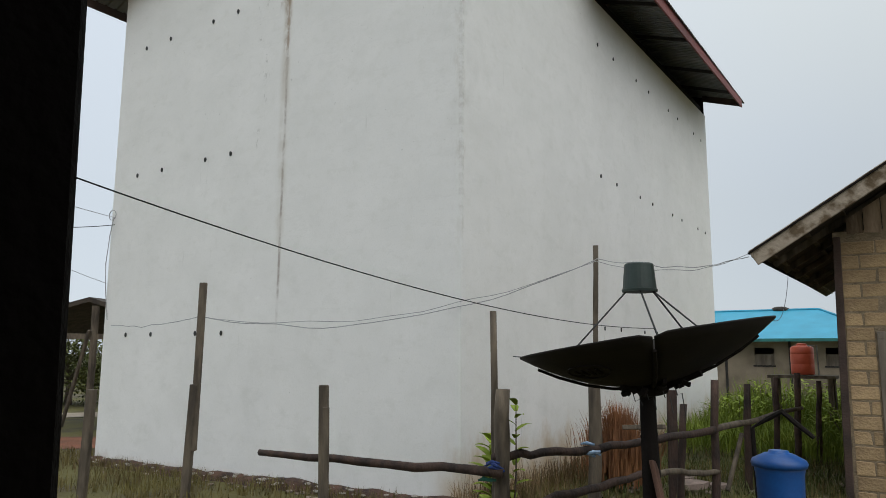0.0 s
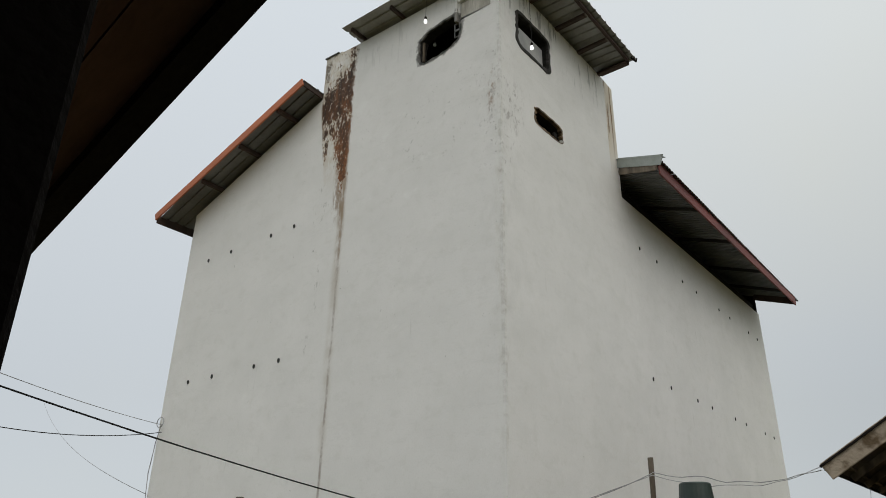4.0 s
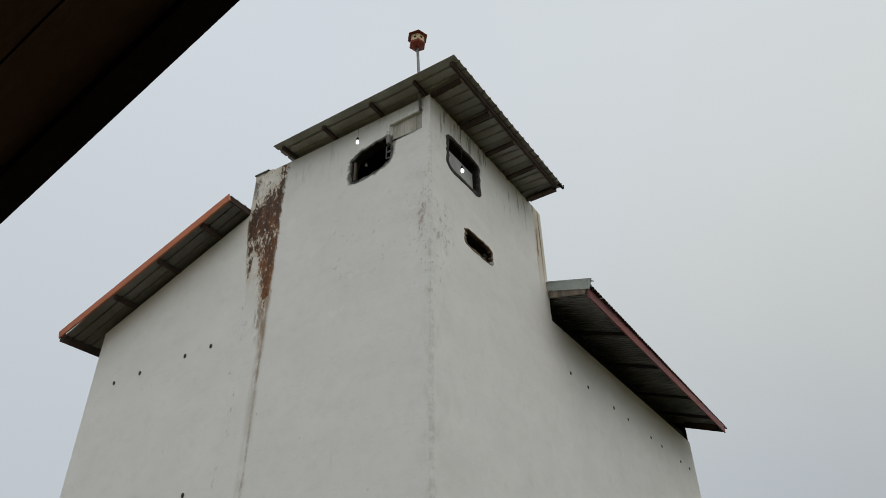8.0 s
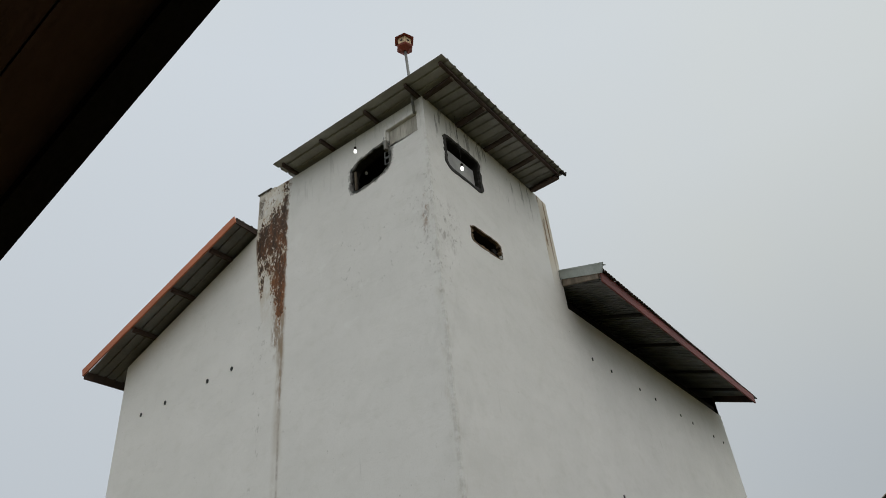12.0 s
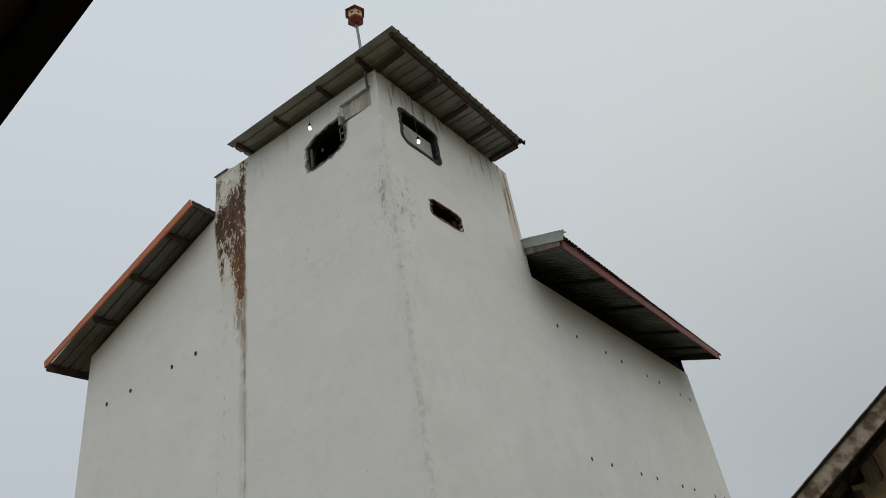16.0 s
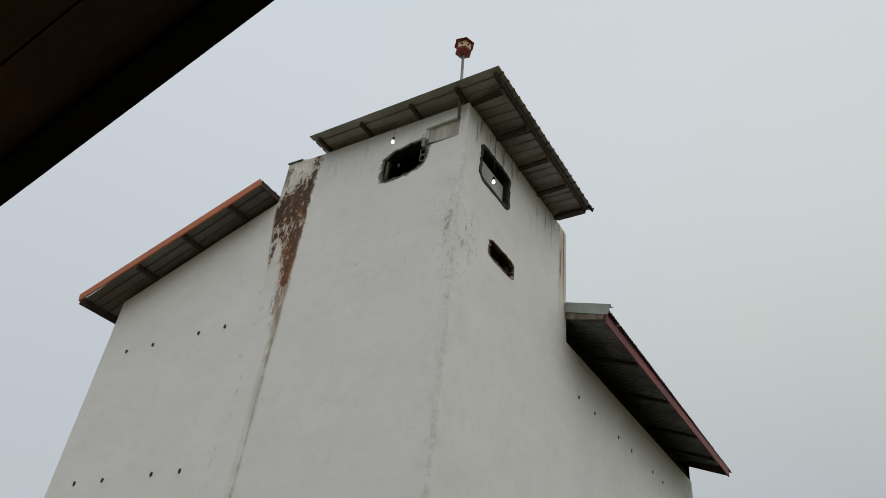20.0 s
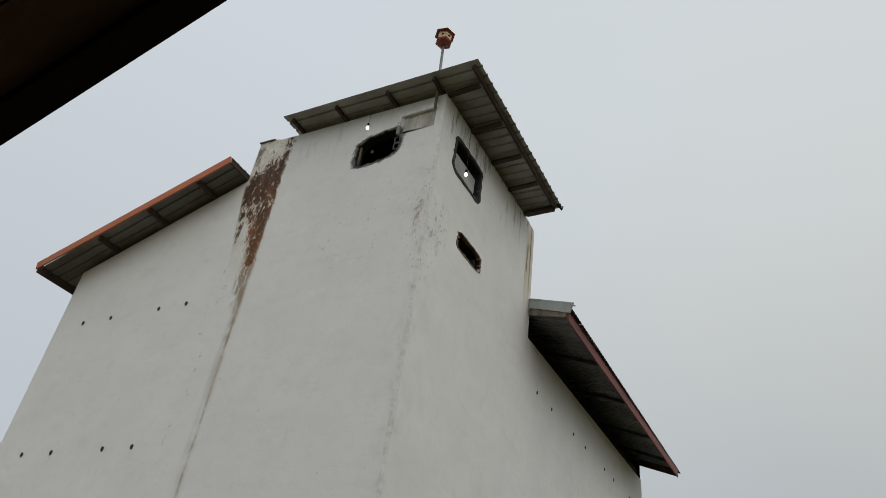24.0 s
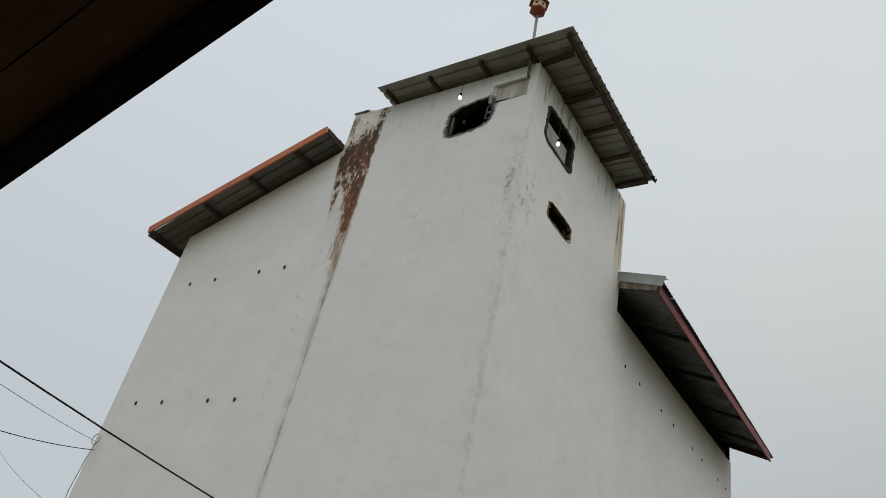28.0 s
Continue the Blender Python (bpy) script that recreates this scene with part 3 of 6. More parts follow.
# ---- ground ----
def build_ground():
    bm = bmesh.new()
    xs = [-3000, -600, -150, -60, -35] + [-24 + 0.75 * k for k in range(52)] + [20, 30, 60, 150, 600, 3000]
    ys = [-3000, -600, -150, -60, -30, -18] + [-12 + 0.75 * k for k in range(46)] + [28, 40, 60, 150, 600, 3000]
    grid = [[bm.verts.new((x, y, ground_z(x, y))) for y in ys] for x in xs]
    for i in range(len(xs) - 1):
        for j in range(len(ys) - 1):
            bm.faces.new((grid[i][j], grid[i + 1][j], grid[i + 1][j + 1], grid[i][j + 1]))
    mat = SOIL.copy()
    mat.name = "yard_earth_and_grass"
    n, l = mat.node_tree.nodes, mat.node_tree.links
    co, big, ramp, mix = n.new("ShaderNodeTexCoord"), n.new("ShaderNodeTexNoise"), n.new("ShaderNodeValToRGB"), n.new("ShaderNodeMix")
    big.inputs["Scale"].default_value, big.inputs["Detail"].default_value = 0.9, 10
    ramp.color_ramp.elements[0].position, ramp.color_ramp.elements[1].position = 0.46, 0.70
    mix.data_type = "RGBA"
    bsdf = n["Principled BSDF"]
    soil = bsdf.inputs["Base Color"].links[0].from_socket
    l.new(co.outputs["Object"], big.inputs["Vector"])
    l.new(big.outputs[0], ramp.inputs[0])
    l.new(ramp.outputs[0], mix.inputs[0])
    mix.inputs[6].default_value = (0.10, 0.088, 0.02, 1)
    l.new(soil, mix.inputs[7])
    l.new(mix.outputs[2], bsdf.inputs["Base Color"])
    solo("ground", bm, mat, "grassy yard with bare reddish earth", "ground", kind="structure", smooth=True)


build_ground()

# ---- the white tower building ----
W, L = 7.63, 11.8           # front width, side length
T_X, T_Y = -3.95, 3.87      # the tower's far edges
SLOPE, EAVE = 0.35, 8.26    # main roof
RIDGE_X = -3.93
house = thing("tower_building", (-3.8, 5.9, -0.3), "tall white plastered windowless building with a corner tower", "building")


def on_front(u, v, d):
    return (u, d, v)


def on_side(u, v, d):
    return (-d, u, v)


WIN_A = blob(-1.17, 9.47, 0.44, 0.325, 44, 3.6, 0.03, 3)
WIN_A = [(u, v + 0.13 * (u + 1.17)) for u, v in WIN_A]
WIN_B = blob(0.97, 9.45, 0.495, 0.36, 40, 7, 0.02, 5)
WIN_B = [(u, v + 0.06 * (u - 0.97)) for u, v in WIN_B]
SLOT = blob(1.345, 8.05, 0.415, 0.165, 40, 6, 0.03, 8)
PANEL = [(-0.745, 9.63), (-0.155, 9.63), (-0.155, 10.0), (-0.745, 10.0)]


def build_walls():
    bm = bmesh.new()
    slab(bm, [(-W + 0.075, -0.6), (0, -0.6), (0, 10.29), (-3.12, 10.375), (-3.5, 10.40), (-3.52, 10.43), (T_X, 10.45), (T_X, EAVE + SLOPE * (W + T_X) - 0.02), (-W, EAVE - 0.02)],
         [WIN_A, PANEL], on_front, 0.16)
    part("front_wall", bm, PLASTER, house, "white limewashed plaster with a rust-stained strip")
    bm = bmesh.new()
    slab(bm, [(0.16, -0.6), (L, -0.6), (L, 7.87), (T_Y, 7.87), (T_Y, 10.26), (3.52, 10.29), (0.16, 10.29)], [WIN_B, SLOT], on_side, 0.16)
    part("side_wall", bm, PLASTER, house, "white plaster with brown run under the eaves")
    bm = bmesh.new()
    box(bm, (-W + 0.085, L - 0.16, -0.6), (-0.16, L, 7.86))
    part("back_wall", bm, PLASTER, house)
    bm = bmesh.new()
    box(bm, (-W + 0.085, 0.16, -0.6), (-W + 0.24, L - 0.16, 8.2))
    part("far_side_wall", bm, PLASTER, house)
    bm = bmesh.new()
    box(bm, (T_X, 0.16, 7.6), (T_X + 0.14, T_Y, 10.4))
    box(bm, (T_X + 0.14, T_Y - 0.14, 7.6), (-0.16, T_Y, 10.26))
    part("tower_back_wall", bm, PLASTER, house)
    bm = bmesh.new()
    box(bm, (T_X + 0.14, 0.16, 7.45), (-0.16, T_Y - 0.14, 7.58))
    part("tower_floor", bm, INSIDE, house)
    # near-black linings put the unlit interior into colour; the added ceiling stops light leaks
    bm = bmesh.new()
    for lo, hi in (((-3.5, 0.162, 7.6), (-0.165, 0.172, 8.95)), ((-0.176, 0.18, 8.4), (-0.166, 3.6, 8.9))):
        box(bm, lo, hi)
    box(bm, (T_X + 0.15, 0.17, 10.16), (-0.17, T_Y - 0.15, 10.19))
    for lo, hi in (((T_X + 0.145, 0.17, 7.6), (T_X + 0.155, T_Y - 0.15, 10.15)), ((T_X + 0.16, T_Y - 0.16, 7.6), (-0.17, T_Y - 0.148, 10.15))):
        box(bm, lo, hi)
    part("tower_dark_lining", bm, INSIDE, house)
    # ledge capping
    bm = bmesh.new()
    beam(bm, (T_X - 0.02, 0.06, 10.455), (-3.60, 0.06, 10.435), 0.18, 0.018)
    part("ledge_cap", bm, STEEL, house, "dull grey sheet capping")


def build_openings():
    bm = bmesh.new()
    ring(bm, [(u + (u + 1.17) * 0.03, v + (v - 9.47) * 0.035) for u, v in [(p, q + 0.13 * (p + 1.17)) for p, q in blob(-1.17, 9.47, 0.44, 0.325, 44, 3.6, 0.03, 30)]], [(u - (u + 1.17) * 0.05, v - (v - 9.47) * 0.06) for u, v in [(p, q + 0.13 * (p + 1.17)) for p, q in blob(-1.17, 9.47, 0.44, 0.325, 44, 3.6, 0.045, 31)]], lambda u, v, d: (u, d, v), -0.006, 0.02)
    frame_a = part("window_surround", bm, EDGE_CEMENT, house, "rough broken grey cement edge")
    # reveal ring with the opening's inner shade painted on
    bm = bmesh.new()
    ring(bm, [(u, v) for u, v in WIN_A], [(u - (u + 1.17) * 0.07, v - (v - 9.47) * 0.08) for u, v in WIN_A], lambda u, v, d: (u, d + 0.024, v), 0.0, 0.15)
    part("window_shade_reveal", bm, INSIDE, frame_a)
    bm = bmesh.new()
    beam(bm, (-1.535, 0.05, 9.22), (-1.54, 0.05, 9.62), 0.035, 0.04, (0, 1, 0), 0.006)
    part("window_post", bm, POLEWOOD, frame_a, "weathered timber jamb")
    bm = bmesh.new()
    for v in (9.44, 9.58):
        for a, b in (((-0.93, v), (-0.80, v)), ((-0.93, v + 0.12), (-0.80, v + 0.12)), ((-0.93, v), (-0.93, v + 0.12)), ((-0.80, v), (-0.80, v + 0.12))):
            beam(bm, (a[0], 0.10, a[1]), (b[0], 0.10, b[1]), 0.018, 0.018, (0, 1, 0))
    part("window_ornament", bm, STEEL, frame_a, "pale grey pierced block")
    bm = bmesh.new()
    ring(bm, [(u + (u - 0.97) * 0.04, v + (v - 9.45) * 0.04) for u, v in blob(0.97, 9.45, 0.495, 0.36, 40, 8, 0.035, 40)], [(u - (u - 0.97) * 0.085, v - (v - 9.45) * 0.12) for u, v in blob(0.97, 9.45, 0.495, 0.36, 40, 12, 0.03, 41)], lambda u, v, d: (-d, u, v), -0.014, 0.03)
    frame_b = part("window_surround", bm, SOOT, house, "dark cement-edged square opening")
    # same painted inner shade for the side opening
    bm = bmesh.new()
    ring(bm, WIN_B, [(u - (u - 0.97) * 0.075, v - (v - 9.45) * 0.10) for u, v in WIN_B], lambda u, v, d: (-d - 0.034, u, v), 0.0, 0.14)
    part("window_shade_reveal", bm, INSIDE, frame_b)
    bm = bmesh.new()
    box(bm, (-0.105, 0.52, 9.12), (-0.09, 1.40, 9.62))
    part("window_board", bm, PALE, frame_b, "pale board closing the lower half")
    bm = bmesh.new()
    ring(bm, [(u + (u - 1.345) * 0.02, v + (v - 8.05) * 0.05) for u, v in blob(1.345, 8.05, 0.415, 0.165, 40, 6, 0.05, 52)], [(u - (u - 1.345) * 0.05, v - (v - 8.05) * 0.16) for u, v in blob(1.345, 8.05, 0.415, 0.165, 40, 6, 0.13, 51)], lambda u, v, d: (-d, u, v), -0.007, 0.05)
    slot = part("slot_surround", bm, material("brown_broken_edge", (0.27, 0.175, 0.09), 0.95, tint=(0.05, 0.036, 0.026), scale=11, bump=0.9), house, "broken brown edge of a low slot")
    # painted inner shade for the slot
    bm = bmesh.new()
    ring(bm, SLOT, [(u - (u - 1.345) * 0.06, v - (v - 8.05) * 0.14) for u, v in SLOT], lambda u, v, d: (-d - 0.054, u, v), 0.0, 0.12)
    part("slot_shade_reveal", bm, INSIDE, slot)
    bm = bmesh.new()
    lathe(bm, None, [(0.055, 0), (0.06, 0.02), (0.05, 0.04)], 10, Matrix.Translation((-0.08, 1.62, 8.03)) @ Matrix.Rotation(radians(90), 4, "Y"))
    part("speaker_horn", bm, BLACKWOOD, slot, "small dark round sounder")
    # boarded panel under the tower's eave
    bm = bmesh.new()
    for a, b, w, h in (((-0.80, -0.012, 9.60), (-0.80, -0.012, 10.06), 0.09, 0.05), ((-0.845, -0.014, 10.045), (-0.13, -0.014, 10.045), 0.05, 0.09), ((-0.76, 0.012, 9.617), (-0.14, 0.012, 9.617), 0.02, 0.022)):
        beam(bm, a, b, h if a[0] == b[0] else w, w if a[0] == b[0] else h, (0, 1, 0) if a[0] == b[0] else (0, 0, 1), 0.008)
    frame_c = part("shutter_surround", bm, PLASTER, house, "raised plaster frame")
    rnd = random.Random(4)
    for k in range(5):
        bm = bmesh.new()
        u = -0.745 + 0.118 * k
        box(bm, (u + 0.003, 0.018 + rnd.uniform(0, 0.008), 9.632), (u + 0.115, 0.04, 9.998))
        part("plank", bm, SHUTTER, frame_c)


EDGE_CEMENT = material("broken_cement_edge", (0.17, 0.16, 0.15), 0.95, tint=(0.04, 0.046, 0.042), scale=9, spread=(0.38, 0.56), bump=0.9, grain=26)
SHUTTER = material("whitish_weathered_board", (0.58, 0.555, 0.50), 0.9, tint=(0.36, 0.335, 0.29), scale=5, bump=0.5, stretch=(1, 1, 0.2), vary=0.1)
build_walls()
build_openings()


def build_vents():
    """Rows of short vent pipes in the two faces, two sharing a mesh."""
    bm = bmesh.new()
    rings = tube(bm, [(0, 0.02, 0), (0, -0.014, 0)], 0.040, 12, caps=False)
    inner = tube(bm, [(0, -0.014, 0), (0, 0.006, 0)], [0.030, 0.029], 12, caps=False)
    for k in range(12):
        bm.faces.new((rings[1][k], rings[1][(k + 1) % 12], inner[0][(k + 1) % 12], inner[0][k]))
    tube_me = mesh_of("vent_pipe", bm, VENT)
    # near-black plug: the shade of a deep pipe painted on a shallow cap
    bm = bmesh.new()
    lathe(bm, None, [(0.0295, 0), (0.0295, 0.004)], 12, Matrix.Translation((0, 0.0, 0)) @ Matrix.Rotation(radians(90), 4, "X"))
    plug_me = mesh_of("vent_dark_plug", bm, DEEP)
    places = [((x, 0, z), 0) for z in (1.83, 4.64, 7.03) for x in (-6.88, -6.155, -4.98, -4.35)]
    for v in tube_me.vertices:
        v.co = (v.co.x * 0.64, v.co.y, v.co.z * 0.96)
    for v in plug_me.vertices:
        v.co = (v.co.x * 0.62, v.co.y, v.co.z * 0.94)
    slim_me = tube_me.copy()
    for v in slim_me.vertices:
        v.co = (v.co.x * 0.72, v.co.y, v.co.z * 0.9)
    places += [((0, y, z), 90) for z in (1.99, 4.63, 7.045) for y in (4.425, 5.18, 6.427, 7.185, 8.53, 9.233, 10.564, 11.242)]
    for at, turn in places:
        pipe = new("vent_pipe", slim_me if turn else tube_me)
        pipe.parent = house
        pipe.matrix_parent_inverse = Matrix.Translation(-house.location)
        pipe.matrix_basis = pose(*at, 0, 0, turn)
        bore = new("vent_dark_plug", plug_me)
        bore.parent = pipe
        if turn:
            bore.scale = (0.72, 1, 0.9)


build_vents()


def sheets(parent, name, mat, x0, z0, x1, z1, y0, y1, strip=0.76, label="", shear=False, pitch=0.19, rise=0.027):
    """A row of ribbed sheets from the eave (x0, z0) up to (x1, z1), side by side along y."""
    a = math.atan2(z1 - z0, x1 - x0)
    length = math.hypot(x1 - x0, z1 - z0)
    y = y0
    first = None
    while y < y1 - 0.02:
        w = min(strip, y1 - y)
        bm = bmesh.new()
        m = Matrix.Translation((x0, y, z0 + (0.004 if round((y - y0) / strip) % 2 else 0))) @ Matrix.Rotation(-a, 4, "Y")
        sheet(bm, length, w + (0.02 if y + w < y1 - 0.02 else 0), pitch=pitch, rise=rise, m=m)
        if shear:
            for v in bm.verts:
                v.co.y = y1 - (y1 - v.co.y) * max(0.0, v.co.x / x0)
        bmesh.ops.recalc_face_normals(bm, faces=bm.faces)
        part("roof_sheet", bm, mat, parent, label)
        y += strip


# Rafter timber with the eaves' shade put into its colour.
DARKRAFTER = material("shaded_rafter_timber", (0.055, 0.05, 0.045), 0.85, scale=4, bump=0.3)


def build_main_roof():
    lift = 0.09
    west = part("west_roof", *roof_frame_west(), house, "red-brown rafters and purlins")
    sheets(west, "roof_sheet", ZINC_WEST, -8.17, EAVE + SLOPE * (W - 8.17) + lift, RIDGE_X, EAVE + SLOPE * (W + RIDGE_X) + lift, -0.49, 12.3)
    east = part("east_roof", *roof_frame_east(), house, "dark timber eaves frame")
    sheets(east, "roof_sheet", ZINC_DARK, 1.02, EAVE - SLOPE * 1.02 + lift, 0.01, EAVE + lift, 3.28, 3.86, shear=True, pitch=0.11, rise=0.02)
    sheets(east, "roof_sheet", ZINC_DARK, 1.02, EAVE - SLOPE * 1.02 + lift, RIDGE_X, EAVE - SLOPE * RIDGE_X + lift, T_Y + 0.01, 11.72, pitch=0.11, rise=0.02)
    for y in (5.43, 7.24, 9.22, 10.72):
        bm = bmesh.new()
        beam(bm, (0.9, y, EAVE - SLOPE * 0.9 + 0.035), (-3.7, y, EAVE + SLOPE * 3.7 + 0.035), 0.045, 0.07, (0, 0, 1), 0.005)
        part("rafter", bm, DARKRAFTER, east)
    for x in (-6.82, -5.71):
        bm = bmesh.new()
        z = EAVE + SLOPE * (W + x) + 0.035
        beam(bm, (x, -0.47, z), (x, 12.1, z), 0.06, 0.09, (0, 0, 1), 0.006)
        part("purlin", bm, REDWOOD, west)
    # painted boards
    bm = bmesh.new()
    beam(bm, (-8.17, -0.585, EAVE + SLOPE * (W - 8.17) + 0.058), (-3.93, -0.512, EAVE + SLOPE * (W - 3.93) + 0.058), 0.03, 0.165, (0, 0, 1), 0.004)
    part("rake_board", bm, ORANGE, west, "orange-red painted rake board")
    bm = bmesh.new()
    beam(bm, (-3.945, -0.49, EAVE + SLOPE * (W - 3.945) + 0.06), (-3.965, -0.005, EAVE + SLOPE * (W - 3.965) + 0.06), 0.025, 0.12, (0, 0, 1), 0.004)
    part("ridge_end_board", bm, REDWOOD, west)
    bm = bmesh.new()
    beam(bm, (-8.16, -0.55, EAVE + SLOPE * (W - 8.16) + 0.03), (-8.16, 12.2, EAVE + SLOPE * (W - 8.16) + 0.03), 0.03, 0.18, (0, 0, 1), 0.004)
    part("eave_board", bm, REDWOOD, west, "red-brown eave board")
    bm = bmesh.new()
    beam(bm, (0.94, 3.34, EAVE - SLOPE * 0.93 - 0.045), (0.995, 11.42, EAVE - SLOPE * 0.995 - 0.005), 0.03, 0.235, (0, 0, 1), 0.004)
    part("eave_board", bm, MAROON, east, "maroon painted eave board")
    bm = bmesh.new()
    beam(bm, (0.985, 11.44, EAVE - SLOPE * 0.985 - 0.01), (0.02, 11.5, EAVE - 0.01), 0.03, 0.16, (0, 0, 1), 0.004)
    part("end_board", bm, REDWOOD, east, "dark red-brown end board")
    bm = bmesh.new()
    slab(bm, [(-W + 0.17, 7.865), (-0.004, 7.865), (-0.004, EAVE + 0.07), (RIDGE_X, EAVE - SLOPE * RIDGE_X + 0.07), (-W + 0.17, EAVE + 0.11)], [], lambda u, v, d: (u, L - 0.12 + d, v), 0.03)
    part("end_closure", bm, BLACKWOOD, east, "dark boarded end of the eaves")
    bm = bmesh.new()
    beam(bm, (0.91, 3.36, EAVE - SLOPE * 0.91 + 0.015), (0.005, 3.85, EAVE + 0.15), 0.03, 0.16, (0, 0, 1), 0.004)
    part("end_board", bm, GREYWOOD, east, "weathered grey end board")
    bm = bmesh.new()
    beam(bm, (1.03, 3.27, EAVE - SLOPE * 1.03 + 0.09), (0.005, 3.80, EAVE + 0.295), 0.012, 0.185, (0, 0, 1))
    beam(bm, (1.03, 3.33, EAVE - SLOPE * 1.03 + 0.18), (0.005, 3.85, EAVE + 0.385), 0.12, 0.012, (0, 0, 1))
    part("end_flashing", bm, FLASH, east, "grey-green galvanised flashing")


def roof_frame_west():
    bm = bmesh.new()
    for x in (-4.655,):
        z = EAVE + SLOPE * (W + x) + 0.035
        beam(bm, (x, -0.47, z), (x, 12.1, z), 0.06, 0.09, (0, 0, 1), 0.006)
    return bm, REDWOOD


def roof_frame_east():
    bm = bmesh.new()
    beam(bm, (-0.12, T_Y + 0.02, 7.99), (-0.12, L - 0.05, 7.99), 0.10, 0.22)
    return bm, BLACKWOOD


build_main_roof()


def build_tower_roof():
    """A nearly flat ribbed roof on timber brackets, lower towards the yard."""
    def top(x):
        return 10.30 - 0.03 * x

    bm = bmesh.new()
    frame_ob = None
    for x in (0.62, -2.95, -2.003, -0.968, -0.087):
        bm = bmesh.new()
        beam(bm, (x, -0.33, top(x) + 0.03), (x, 3.3, top(x) + 0.03), 0.055, 0.07, (0, 0, 1), 0.006)
        if frame_ob:
            part("purlin", bm, REDWOOD, frame_ob)
        else:
            frame_ob = part("tower_roof", bm, REDWOOD, house, "red-brown edge purlin under zinc sheets")
    for y, drop in ((0.05, 0.0), (0.93, 0.0), (1.77, 0.01), (2.55, 0.0), (3.33, 0.0)):
        bm = bmesh.new()
        beam(bm, (-0.02, y, top(0) - 0.012), (0.585, y - 0.03, top(0.58) - 0.012 - drop), 0.085, 0.055, (0, 0, 1), 0.006)
        arm = part("bracket", bm, REDWOOD, frame_ob)
        if y < 3:
            bm = bmesh.new()
            beam(bm, (0.583, y - 0.03, top(0.58) - 0.014 - drop), (0.605, y - 0.03, top(0.58) - 0.014 - drop), 0.09, 0.05, (0, 0, 1), 0.004)
            part("bracket_end", bm, GREYWOOD, arm, "pale sawn end of the bracket")
    bm = bmesh.new()
    beam(bm, (0.61, 3.36, top(0.6) + 0.02), (0.04, 3.38, top(0) + 0.02), 0.05, 0.11, (0, 0, 1), 0.005)
    part("end_board", bm, REDWOOD, frame_ob)
    sheets(frame_ob, "roof_sheet", ZINC, -3.11, top(-3.11) + 0.07, 0.735, top(0.735) + 0.07, -0.42, 3.43)
    bm = bmesh.new()
    tube(bm, [(0.69, 3.30, top(0.69) + 0.055), (0.71, 3.47, top(0.7) + 0.06), (0.72, 3.50, top(0.7) + 0.15)], [0.022, 0.020, 0.012], 7)
    part("rod_end", bm, BLACKWOOD, frame_ob, "bent dark rod end")


build_tower_roof()


# ---- bird house, bulbs ----
def build_bird_house():
    at = Vector((-0.146, -0.06, 9.96))
    head = Vector((-0.215, -0.06, 11.55))
    box_ob = thing("bird_house", at, "small red and cream hexagonal bird house on a pole", "bird house")
    bm = bmesh.new()
    tube(bm, [at, head + Vector((0, 0, 0.05))], 0.024, 10)
    part("pole", bm, STEEL, box_ob, "grey steel pole", True)
    hexa = Matrix.Translation(head) @ Matrix.Rotation(radians(12), 4, "Z")
    bm = bmesh.new()
    lathe(bm, None, [(0.05, -0.06), (0.135, 0.0), (0.15, 0.03)], 6, hexa)
    part("base", bm, REDPAINT, box_ob, "red base")
    bm = bmesh.new()
    lathe(bm, None, [(0.128, 0.03), (0.128, 0.21)], 6, hexa)
    body = part("body", bm, CREAM, box_ob, "cream walls")
    for k in range(6):
        a = (k + 0.5) * math.tau / 6
        m = hexa @ Matrix.Rotation(a, 4, "Z") @ Matrix.Translation((0.1085, 0, 0.13)) @ Matrix.Rotation(radians(90), 4, "Y")
        # dark disc painted in place of a shaded entry hole
        bm = bmesh.new()
        lathe(bm, None, [(0.022, 0), (0.022, 0.006)], 10, m)
        part("entrance_disc", bm, DEEP, body)
    bm = bmesh.new()
    lathe(bm, None, [(0.175, 0.205), (0.185, 0.215), (0.03, 0.34)], 6, hexa)
    part("roof", bm, REDPAINT, box_ob, "red hipped roof")


def build_bulb(at, hook, lit=True):
    lamp = thing("light_bulb", at, "lit white bulb hanging on a thin wire" if lit else "unlit bulb hanging inside the dark tower opening", "light bulb", "bulbs on the tower")
    bm = bmesh.new()
    x, y, z = at
    lathe(bm, at, [(0.01, 0.042), (0.015, 0.036), (0.026, 0.008), (0.029, -0.010), (0.023, -0.028), (0.007, -0.038)], 14)
    part("globe", bm, GLOW if lit else PALE, lamp, smooth=True)
    bm = bmesh.new()
    lathe(bm, at, [(0.019, 0.042), (0.021, 0.085), (0.012, 0.10)], 10)
    part("socket", bm, BLACKWOOD, lamp)
    bm = bmesh.new()
    tube(bm, [(x, y, z + 0.1), hook], 0.0028, 5)
    part("wire", bm, CABLE, lamp)


build_bird_house()
build_bulb((-1.352, -0.15, 9.84), (-1.352, -0.14, 10.34))
build_bulb((0.15, 0.673, 9.07), (0.14, 0.673, 10.24))
build_bulb((-1.47, 0.24, 9.68), (-1.47, 0.24, 10.15), False)


